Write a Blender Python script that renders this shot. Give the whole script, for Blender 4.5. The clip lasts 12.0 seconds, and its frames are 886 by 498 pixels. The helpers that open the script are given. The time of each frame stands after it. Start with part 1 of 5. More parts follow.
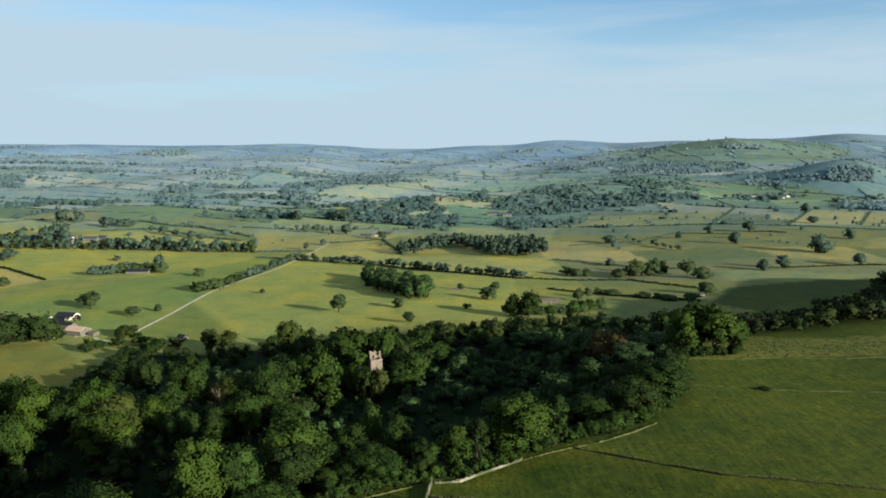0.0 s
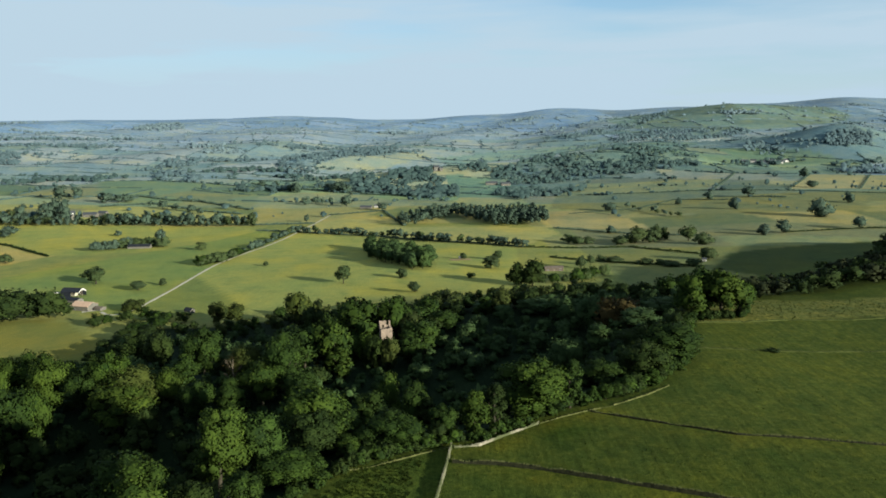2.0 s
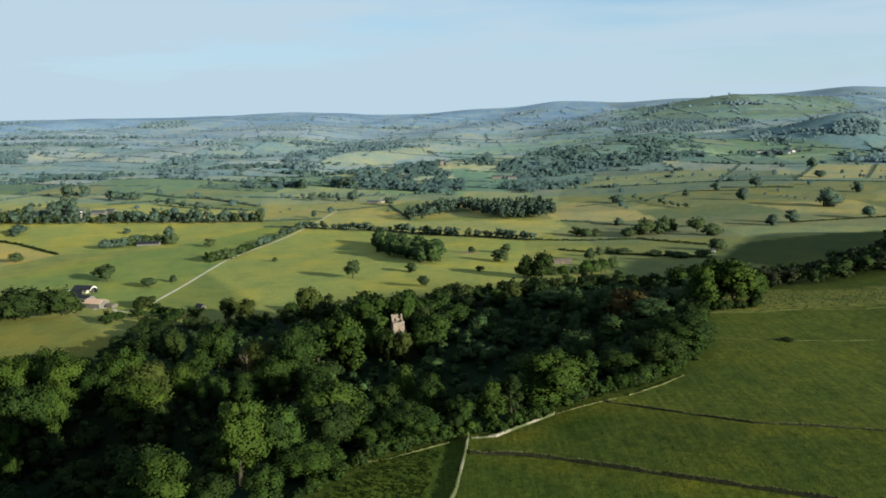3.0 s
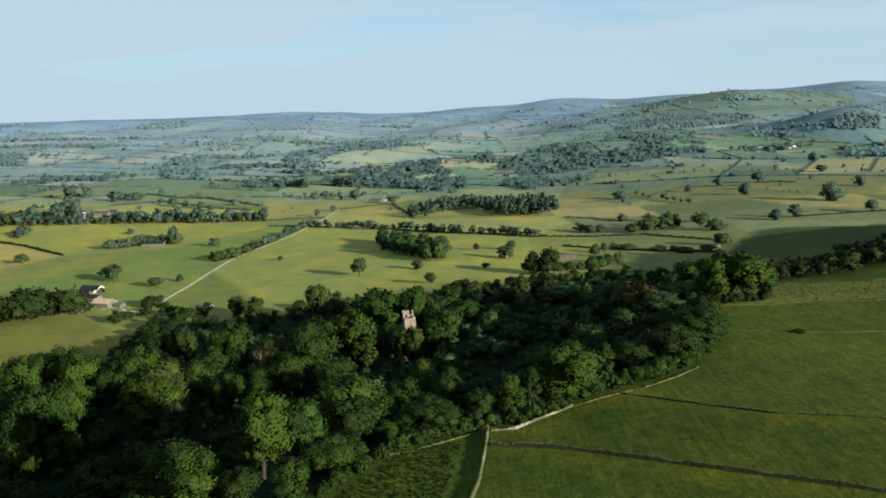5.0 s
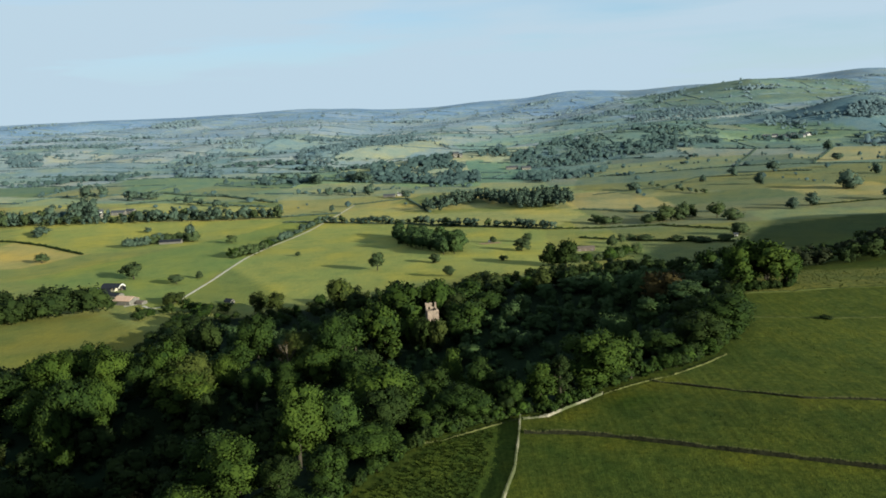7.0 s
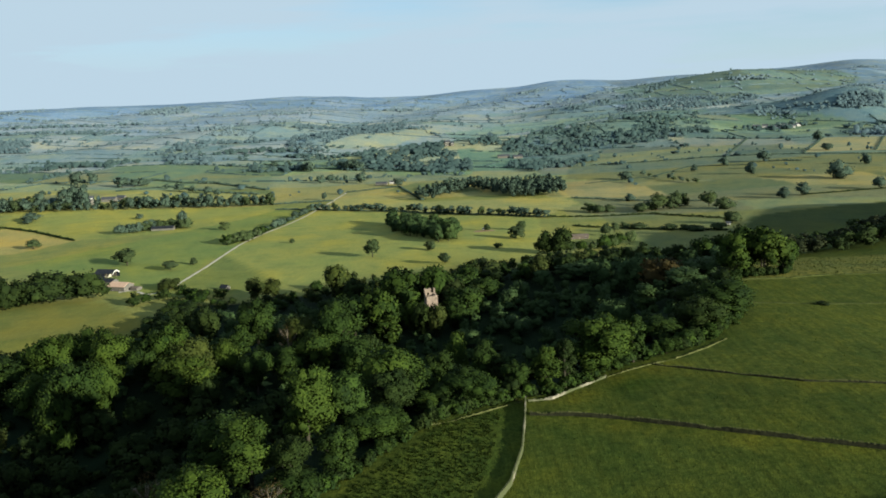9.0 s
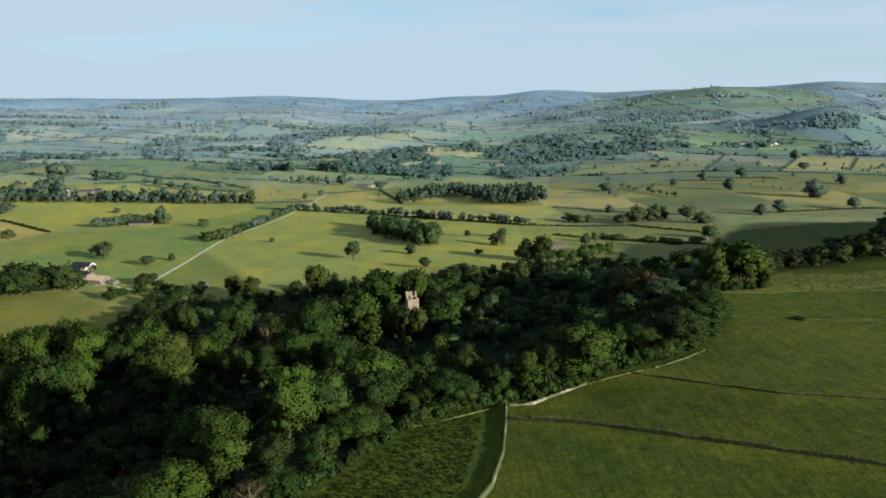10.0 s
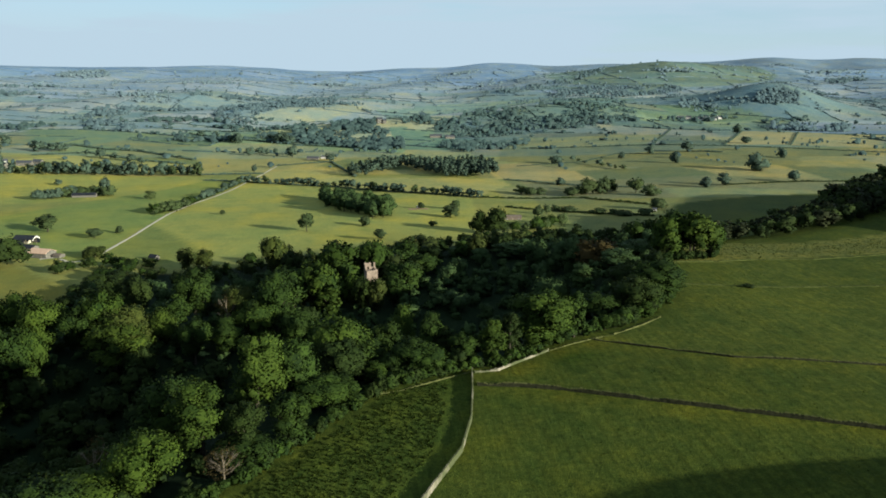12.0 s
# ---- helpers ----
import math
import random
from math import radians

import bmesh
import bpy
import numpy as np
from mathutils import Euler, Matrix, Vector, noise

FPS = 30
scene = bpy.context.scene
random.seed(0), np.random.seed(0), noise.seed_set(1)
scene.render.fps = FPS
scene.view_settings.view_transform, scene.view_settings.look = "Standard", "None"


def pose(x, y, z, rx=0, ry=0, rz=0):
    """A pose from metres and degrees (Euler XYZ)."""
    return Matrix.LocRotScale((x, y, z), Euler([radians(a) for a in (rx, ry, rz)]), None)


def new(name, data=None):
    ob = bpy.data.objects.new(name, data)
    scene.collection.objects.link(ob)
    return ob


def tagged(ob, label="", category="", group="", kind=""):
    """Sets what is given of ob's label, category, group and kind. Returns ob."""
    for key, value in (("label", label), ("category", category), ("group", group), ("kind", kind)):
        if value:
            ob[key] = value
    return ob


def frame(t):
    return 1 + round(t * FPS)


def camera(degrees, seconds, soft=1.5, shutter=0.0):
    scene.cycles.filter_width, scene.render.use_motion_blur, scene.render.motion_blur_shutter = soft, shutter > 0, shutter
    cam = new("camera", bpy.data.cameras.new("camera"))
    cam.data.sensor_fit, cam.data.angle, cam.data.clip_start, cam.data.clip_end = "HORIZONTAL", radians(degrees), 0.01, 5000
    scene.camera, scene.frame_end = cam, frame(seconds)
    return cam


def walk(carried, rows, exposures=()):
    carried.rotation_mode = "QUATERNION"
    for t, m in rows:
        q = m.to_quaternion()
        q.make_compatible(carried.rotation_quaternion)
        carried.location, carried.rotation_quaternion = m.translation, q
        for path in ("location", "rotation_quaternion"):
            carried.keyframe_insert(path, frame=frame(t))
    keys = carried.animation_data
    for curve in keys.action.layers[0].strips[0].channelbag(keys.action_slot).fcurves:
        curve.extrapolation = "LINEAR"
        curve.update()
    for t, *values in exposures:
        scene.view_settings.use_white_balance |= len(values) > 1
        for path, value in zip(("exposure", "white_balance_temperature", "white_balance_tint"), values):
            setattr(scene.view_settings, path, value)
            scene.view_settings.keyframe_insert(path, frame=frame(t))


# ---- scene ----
cam = camera(59.35, 12.0, soft=1.74)
PATH = [
    (0.0, pose(-0.00, 0.00, 140.00, 82.600, -0.000, 0.000)),
    (0.5, pose(-1.29, -0.38, 139.88, 82.276, 0.211, 0.003)),
    (1.0, pose(-2.69, -0.83, 139.69, 81.318, 0.420, -0.128)),
    (1.5, pose(-4.03, -1.17, 139.54, 80.571, 0.631, -0.207)),
    (2.0, pose(-5.41, -1.51, 139.38, 80.441, 0.887, -0.343)),
    (2.5, pose(-6.77, -1.83, 139.16, 80.369, 1.188, -0.064)),
    (3.0, pose(-8.18, -2.20, 138.82, 80.051, 1.584, -0.037)),
    (5.0, pose(-13.64, -3.87, 137.99, 79.933, 2.087, -0.149)),
    (5.5, pose(-14.96, -4.23, 137.76, 79.873, 2.299, -0.065)),
    (6.0, pose(-16.32, -4.64, 137.53, 79.812, 2.717, 0.107)),
    (6.5, pose(-17.70, -5.01, 137.30, 79.697, 2.962, 0.217)),
    (7.0, pose(-19.05, -5.43, 137.04, 79.598, 3.063, 0.528)),
    (9.0, pose(-24.35, -7.07, 135.96, 78.758, 2.681, -0.230)),
    (9.5, pose(-25.69, -7.58, 135.73, 78.818, 1.662, -0.836)),
    (10.0, pose(-27.10, -8.18, 135.47, 79.125, 0.449, -1.474)),
    (10.5, pose(-28.42, -8.62, 135.20, 79.390, 0.118, -1.603)),
    (11.0, pose(-29.70, -9.01, 134.88, 79.687, 0.137, -1.930)),
    (11.5, pose(-31.00, -9.39, 134.69, 79.269, 0.104, -2.940)),
    (12.0, pose(-32.45, -9.82, 134.66, 77.151, -0.171, -5.227)),
]
walk(cam, PATH)

# ---- light ----
SUN_FROM = 127.0      # degrees from +y towards +x: low morning sun from the south-east
SUN_UP = 14.0
sun = new("sun", bpy.data.lights.new("sun", "SUN"))
sun.data.energy, sun.data.angle, sun.data.color = 5.7, radians(0.6), (0.945, 0.93, 0.765)
sun.rotation_euler = (radians(90 - SUN_UP), 0, radians(180 - SUN_FROM))

world = bpy.data.worlds.new("sky")
scene.world = world
world.use_nodes = True
wn, wl = world.node_tree.nodes, world.node_tree.links
wn.clear()
sky = wn.new("ShaderNodeTexSky")
sky.sky_type, sky.sun_disc = "NISHITA", False
sky.sun_elevation, sky.sun_rotation = radians(SUN_UP), radians(SUN_FROM)
sky.altitude, sky.air_density, sky.dust_density, sky.ozone_density = 300, 1.0, 0.2, 4.0
clear = wn.new("ShaderNodeBackground")
clear.inputs["Strength"].default_value = 0.06
cool = wn.new("ShaderNodeMix")
cool.data_type, cool.blend_type = "RGBA", "MULTIPLY"
cool.inputs[0].default_value, cool.inputs[7].default_value = 1.0, (0.86, 1.03, 1.06, 1)
wl.new(sky.outputs["Color"], cool.inputs[6])
wl.new(cool.outputs[2], clear.inputs["Color"])
# thin high cloud: denser near the horizon, drawn out in streaks
veil = wn.new("ShaderNodeBackground")
veil.inputs["Color"].default_value, veil.inputs["Strength"].default_value = (0.66, 0.865, 1.02, 1), 0.303
coord = wn.new("ShaderNodeTexCoord")
split = wn.new("ShaderNodeSeparateXYZ")
wl.new(coord.outputs["Generated"], split.inputs[0])
low = wn.new("ShaderNodeValToRGB")
for e, (at, v) in zip([*low.color_ramp.elements, low.color_ramp.elements.new(0.5), low.color_ramp.elements.new(0.8)], ((0.0, 0.92), (1.0, 0.02), (0.09, 0.56), (0.17, 0.2))):
    e.position, e.color = at, (v, v, v, 1)
wl.new(split.outputs["Z"], low.inputs["Fac"])
drawn = wn.new("ShaderNodeMapping")
drawn.inputs["Scale"].default_value, drawn.inputs["Rotation"].default_value = (1.4, 2.0, 14.0), (radians(2), radians(3), radians(20))
wl.new(coord.outputs["Generated"], drawn.inputs["Vector"])
streak = wn.new("ShaderNodeTexNoise")
streak.inputs["Scale"].default_value, streak.inputs["Detail"].default_value, streak.inputs["Roughness"].default_value = 1.3, 6, 0.55
wl.new(drawn.outputs[0], streak.inputs["Vector"])
wisps = wn.new("ShaderNodeMapRange")
wisps.inputs["From Min"].default_value, wisps.inputs["From Max"].default_value = 0.4, 0.68
wisps.inputs["To Min"].default_value, wisps.inputs["To Max"].default_value = 0.0, 0.7
wl.new(streak.outputs["Fac"], wisps.inputs["Value"])
# the cloud lies thicker over the open valley than over the hill
side = wn.new("ShaderNodeMapRange")
side.inputs["From Min"].default_value, side.inputs["From Max"].default_value = 0.25, -0.45
side.inputs["To Min"].default_value, side.inputs["To Max"].default_value = 0.0, 0.22
wl.new(split.outputs["X"], side.inputs["Value"])
thick = wn.new("ShaderNodeMath")
wl.new(side.outputs["Result"], thick.inputs[0])
wl.new(wisps.outputs["Result"], thick.inputs[1])
total = wn.new("ShaderNodeMath")
total.operation, total.use_clamp = "ADD", True
wl.new(low.outputs["Color"], total.inputs[0])
wl.new(thick.outputs[0], total.inputs[1])
both = wn.new("ShaderNodeMixShader")
wl.new(total.outputs[0], both.inputs[0])
wl.new(clear.outputs[0], both.inputs[1])
wl.new(veil.outputs[0], both.inputs[2])
wl.new(both.outputs[0], wn.new("ShaderNodeOutputWorld").inputs["Surface"])
scene.view_settings.exposure = 1.35

# ---- materials ----
class Mat:
    """A node material under construction."""

    def __init__(self, name, rough=0.8, spec=0.3):
        self.m = bpy.data.materials.new(name)
        self.m.use_nodes = True
        self.n, self.l = self.m.node_tree.nodes, self.m.node_tree.links
        self.b = self.n["Principled BSDF"]
        self.b.inputs["Roughness"].default_value = rough
        self.b.inputs["Specular IOR Level"].default_value = spec

    def put(self, source, socket):
        if hasattr(source, "is_output"):
            self.l.new(source, socket)
        else:
            socket.default_value = source

    def place(self):
        return self.n.new("ShaderNodeNewGeometry").outputs["Position"]

    def noise(self, scale, detail=4.0, rough=0.55, where=None):
        t = self.n.new("ShaderNodeTexNoise")
        t.inputs["Scale"].default_value, t.inputs["Detail"].default_value, t.inputs["Roughness"].default_value = scale, detail, rough
        self.l.new(where if where is not None else self.place(), t.inputs["Vector"])
        return t.outputs["Fac"]

    def stretch(self, sx, sy, sz, turn=0.0):
        t = self.n.new("ShaderNodeMapping")
        t.inputs["Scale"].default_value = (sx, sy, sz)
        t.inputs["Rotation"].default_value = (0, 0, radians(turn))
        self.l.new(self.place(), t.inputs["Vector"])
        return t.outputs[0]

    def ramp(self, fac, *stops):
        r = self.n.new("ShaderNodeValToRGB")
        e = r.color_ramp.elements
        while len(e) < len(stops):
            e.new(0.5)
        for k, (at, c) in enumerate(stops):
            e[k].position, e[k].color = at, (*c, 1) if isinstance(c, tuple) else (c, c, c, 1)
        self.put(fac, r.inputs["Fac"])
        return r.outputs["Color"]

    def mix(self, fac, a, b, how="MIX"):
        x = self.n.new("ShaderNodeMix")
        x.data_type, x.blend_type = "RGBA", how
        for v, k in ((fac, 0), (a, 6), (b, 7)):
            self.put((*v, 1) if isinstance(v, tuple) else v, x.inputs[k])
        return x.outputs[2]

    def attribute(self, name):
        a = self.n.new("ShaderNodeAttribute")
        a.attribute_name = name
        return a

    def colour(self, source):
        self.put((*source, 1) if isinstance(source, tuple) else source, self.b.inputs["Base Color"])
        return self

    def bump(self, fac, strength, distance):
        b = self.n.new("ShaderNodeBump")
        b.inputs["Strength"].default_value, b.inputs["Distance"].default_value = strength, distance
        self.l.new(fac, b.inputs["Height"])
        self.l.new(b.outputs[0], self.b.inputs["Normal"])
        return self


def leaf_material(name, dark, light, glow=0.2, varied=True):
    k = Mat(name, 0.85, 0.08)
    g = k.n.new("ShaderNodeNewGeometry").outputs["Random Per Island"]
    o = k.n.new("ShaderNodeObjectInfo").outputs["Random"]
    share = 0.62 if varied else 0.72
    dark, light = tuple(v * share for v in dark), tuple(v * share for v in light)
    c = k.mix(g, dark, light)
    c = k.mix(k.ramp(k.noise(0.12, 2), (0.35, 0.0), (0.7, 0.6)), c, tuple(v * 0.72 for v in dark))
    if varied:
        c = k.mix(1.0, c, k.ramp(o, (0.0, (0.88, 0.9, 0.76)), (0.3, (1.0, 1.0, 0.9)), (0.65, (0.96, 0.98, 0.8)), (0.85, (1.12, 1.12, 0.82)), (1.0, (1.04, 0.98, 0.8))), "MULTIPLY")
    c = k.mix(1.0, c, k.ramp(k.noise(0.06, 3), (0.3, (0.84, 0.86, 0.76)), (0.7, (1.2, 1.1, 0.86))) if varied else k.ramp(k.noise(0.02, 3), (0.3, 0.8), (0.7, 1.2)), "MULTIPLY")
    k.colour(c)
    t = k.n.new("ShaderNodeBsdfTranslucent")
    k.l.new(c, t.inputs["Color"])
    m = k.n.new("ShaderNodeMixShader")
    m.inputs[0].default_value = glow
    k.l.new(k.b.outputs[0], m.inputs[1])
    k.l.new(t.outputs[0], m.inputs[2])
    k.l.new(m.outputs[0], k.n["Material Output"].inputs["Surface"])
    return k.m


def plain(name, a, b, scale, rough=0.85, relief=0.02, detail=6.0):
    a, b = tuple(v * 0.8 for v in a), tuple(v * 0.8 for v in b)
    k = Mat(name, rough, 0.06)
    f = k.noise(scale, detail)
    k.colour(k.mix(k.ramp(f, (0.3, 0.0), (0.7, 1.0)), a, b)).bump(f, 0.6, relief)
    return k.m


LEAF = leaf_material("oak_leaves", (0.012, 0.028, 0.009), (0.046, 0.084, 0.018))
LEAF_LIGHT = leaf_material("lime_leaves", (0.019, 0.041, 0.01), (0.066, 0.108, 0.02))
# for dark trees, and for gully trees whose shade is put into the colour
LEAF_DARK = leaf_material("dark_and_shaded_leaves", (0.014, 0.028, 0.01), (0.038, 0.062, 0.019), 0.2)
# lifted bluish green: the skylight in shaded hollows is put into the colour
LEAF_SHADE = leaf_material("blue_shade_leaves", (0.03, 0.06, 0.03), (0.074, 0.124, 0.058), 0.2)
LEAF_LIME = leaf_material("young_lime_leaves", (0.026, 0.052, 0.011), (0.074, 0.12, 0.022))
LEAF_OLIVE = leaf_material("ash_leaves", (0.022, 0.036, 0.013), (0.068, 0.088, 0.028))
LEAF_COPPER = leaf_material("copper_leaves", (0.034, 0.03, 0.014), (0.09, 0.066, 0.03), 0.25)
# field to skyline leaves: paler and bluer with distance, haze put into the colour
LEAF_FIELD = leaf_material("hazed_field_leaves", (0.044, 0.072, 0.042), (0.082, 0.116, 0.066), 0.25)
# dark for the hill wood: the hill's shadow is put into the leaves
LEAF_DUSK = leaf_material("hill_shade_leaves", (0.014, 0.022, 0.012), (0.036, 0.046, 0.024), 0.2)
LEAF_FAR = leaf_material("hazed_far_leaves", (0.047, 0.083, 0.08), (0.07, 0.112, 0.104), 0.2, False)
LEAF_MID = leaf_material("hazed_belt_leaves", (0.046, 0.076, 0.056), (0.08, 0.116, 0.08), 0.2, False)
LEAF_DISTANT = leaf_material("hazed_distant_leaves", (0.074, 0.12, 0.134), (0.1, 0.148, 0.16), 0.15, False)
LEAF_SKYLINE = leaf_material("hazed_skyline_leaves", (0.118, 0.172, 0.196), (0.145, 0.2, 0.222), 0.1, False)
GRASS = leaf_material("grass_tufts", (0.039, 0.062, 0.011), (0.08, 0.11, 0.021), 0.4)
BARK = plain("bark", (0.02, 0.018, 0.013), (0.046, 0.04, 0.029), 1.6, 0.95, 0.05)
DEAD_WOOD = plain("dead_wood", (0.07, 0.058, 0.042), (0.14, 0.115, 0.085), 1.2, 0.95, 0.03)
k = Mat("drystone", 0.95, 0.08)
stone = k.mix(k.noise(1.3, 6), (0.06, 0.055, 0.041), (0.25, 0.225, 0.172))
k.colour(k.mix(k.ramp(k.noise(0.16, 4), (0.36, 0.0), (0.55, 0.9)), stone, (0.035, 0.045, 0.016))).bump(k.noise(2.0, 5), 0.8, 0.08)
WALL_STONE = k.m
# as coping, paler than the wall: the sunlit top is put into the colour
TONED_STONE = plain("toned_coping", (0.04, 0.045, 0.015), (0.095, 0.1, 0.036), 0.5, 0.95, 0.05)
TURF_BANK = plain("turfed_stone", (0.03, 0.04, 0.01), (0.064, 0.075, 0.022), 0.35, 0.95, 0.06)
MOSSY_STONE = plain("mossy_drystone", (0.009, 0.0105, 0.005), (0.027, 0.028, 0.014), 0.9, 0.95, 0.1)
TOWER_STONE = plain("tower_stone", (0.125, 0.098, 0.078), (0.245, 0.19, 0.15), 0.9, 0.95, 0.06)
RENDER_WHITE = plain("white_render", (0.33, 0.32, 0.3), (0.47, 0.46, 0.44), 0.7, 0.9, 0.01)
HOUSE_STONE = plain("house_stone", (0.075, 0.07, 0.062), (0.15, 0.14, 0.12), 0.8, 0.95, 0.04)
SLATE = plain("slate_roof", (0.03, 0.034, 0.04), (0.065, 0.07, 0.08), 1.1, 0.75, 0.02)
DARK_SHEET = plain("dark_sheet_roof", (0.009, 0.011, 0.016), (0.022, 0.025, 0.032), 0.5, 0.9, 0.01)
TAN_ROOF = plain("tan_sheet_roof", (0.34, 0.225, 0.16), (0.46, 0.32, 0.24), 0.4, 0.8, 0.01)
RED_SHEET = plain("rusty_sheet", (0.07, 0.055, 0.045), (0.13, 0.105, 0.085), 0.5, 0.8, 0.02)
DARK_GAP = plain("dark_opening", (0.012, 0.012, 0.013), (0.03, 0.028, 0.026), 0.8, 0.7, 0.01)
TIMBER = plain("weathered_timber", (0.12, 0.1, 0.075), (0.24, 0.2, 0.15), 2.0, 0.9, 0.02)
GLASS_DARK = Mat("window_glass", 0.08, 0.6).colour((0.02, 0.024, 0.03)).m
EARTH = plain("bare_earth", (0.17, 0.11, 0.065), (0.28, 0.19, 0.12), 0.3, 0.95, 0.05)

k = Mat("pasture", 0.95, 0.03)
tint = k.attribute("tint").outputs["Color"]
big = k.noise(0.011, 5, 0.6)
rough_grass = k.attribute("tint").outputs["Alpha"]
broad = k.noise(0.045, 6, 0.6)
fine = k.noise(0.55, 6, 0.65)
tuft = k.noise(2.2, 3, 0.6)
c = k.mix(1.0, tint, k.ramp(broad, (0.25, (0.7, 0.82, 0.84)), (0.48, (1.0, 1.0, 1.0)), (0.72, (1.2, 1.12, 0.98))), "MULTIPLY")
c = k.mix(k.ramp(rough_grass, (0.3, 1.0), (1.0, 0.3)), c, k.ramp(big, (0.36, (0.86, 0.95, 1.0)), (0.5, (1.0, 1.0, 1.0)), (0.64, (1.2, 1.08, 0.86))), "MULTIPLY")
c = k.mix(rough_grass, c, k.ramp(fine, (0.3, (0.6, 0.68, 0.6)), (0.7, (1.35, 1.28, 1.15))), "MULTIPLY")
patch = k.noise(0.17, 5, 0.6)
c = k.mix(rough_grass, c, k.ramp(patch, (0.32, (0.76, 0.84, 0.86)), (0.5, (1.0, 1.0, 1.0)), (0.7, (1.3, 1.18, 1.0))), "MULTIPLY")
c = k.mix(1.0, c, k.ramp(tuft, (0.3, 0.78), (0.7, 1.18)), "MULTIPLY")
swath = k.noise(0.9, 4, 0.55, k.stretch(1.0, 0.07, 1.0, -38))
c = k.mix(rough_grass, c, k.ramp(swath, (0.32, 0.76), (0.52, 1.0), (0.7, 1.18)), "MULTIPLY")
k.colour(c).bump(k.mix(0.5, fine, tuft), 1.0, 0.35)
PASTURE = k.m
TRACK = plain("limestone_track", (0.28, 0.26, 0.2), (0.42, 0.39, 0.31), 0.6, 0.95, 0.03)

# ---- the lie of the land ----
def smooth(a, b, v):
    u = np.clip((v - a) / (b - a), 0, 1)
    return u * u * (3 - 2 * u)


# the brow: the plateau lies on its right hand side, the wooded slope on its left
BROW = [(-330, -60), (-120, 85), (-66, 142), (-38, 184), (-29, 198), (-4, 210), (6, 213), (32, 234), (56, 246), (77, 263), (108, 345), (128, 388), (165, 404), (205, 414), (255, 446), (300, 484), (345, 526), (400, 566), (560, 640), (900, 700)]


def beyond_brow(x, y):
    """Metres down from the brow; negative on the plateau."""
    best = np.full(np.shape(x), 1e9)
    side = np.zeros(np.shape(x))
    for (ax, ay), (bx, by) in zip(BROW[:-1], BROW[1:]):
        dx, dy = bx - ax, by - ay
        u = np.clip(((x - ax) * dx + (y - ay) * dy) / (dx * dx + dy * dy), 0, 1)
        px, py = x - ax - u * dx, y - ay - u * dy
        d = np.hypot(px, py)
        nearer = d < best - 1e-6
        side = np.where(nearer, np.sign(dx * (y - ay) - dy * (x - ax)), side)
        best = np.minimum(best, d)
    return best * side


def bump(x, y, cx, cy, sx, sy, turn=0.0):
    c, s = np.cos(np.radians(turn)), np.sin(np.radians(turn))
    u, v = ((x - cx) * c + (y - cy) * s) / sx, (-(x - cx) * s + (y - cy) * c) / sy
    return np.exp(-0.5 * (u * u + v * v))


def waves(x, y, size, seed):
    """Soft rolling ground, about -1 to 1."""
    rng = np.random.RandomState(seed)
    z = 0 * (x + y)
    for k in range(7):
        a, p, f = rng.uniform(0, 6.283), rng.uniform(0, 6.283), rng.uniform(0.6, 1.7) * 6.283 / size
        z = z + np.sin((x * np.cos(a) + y * np.sin(a)) * f + p)
    return z / 3.5


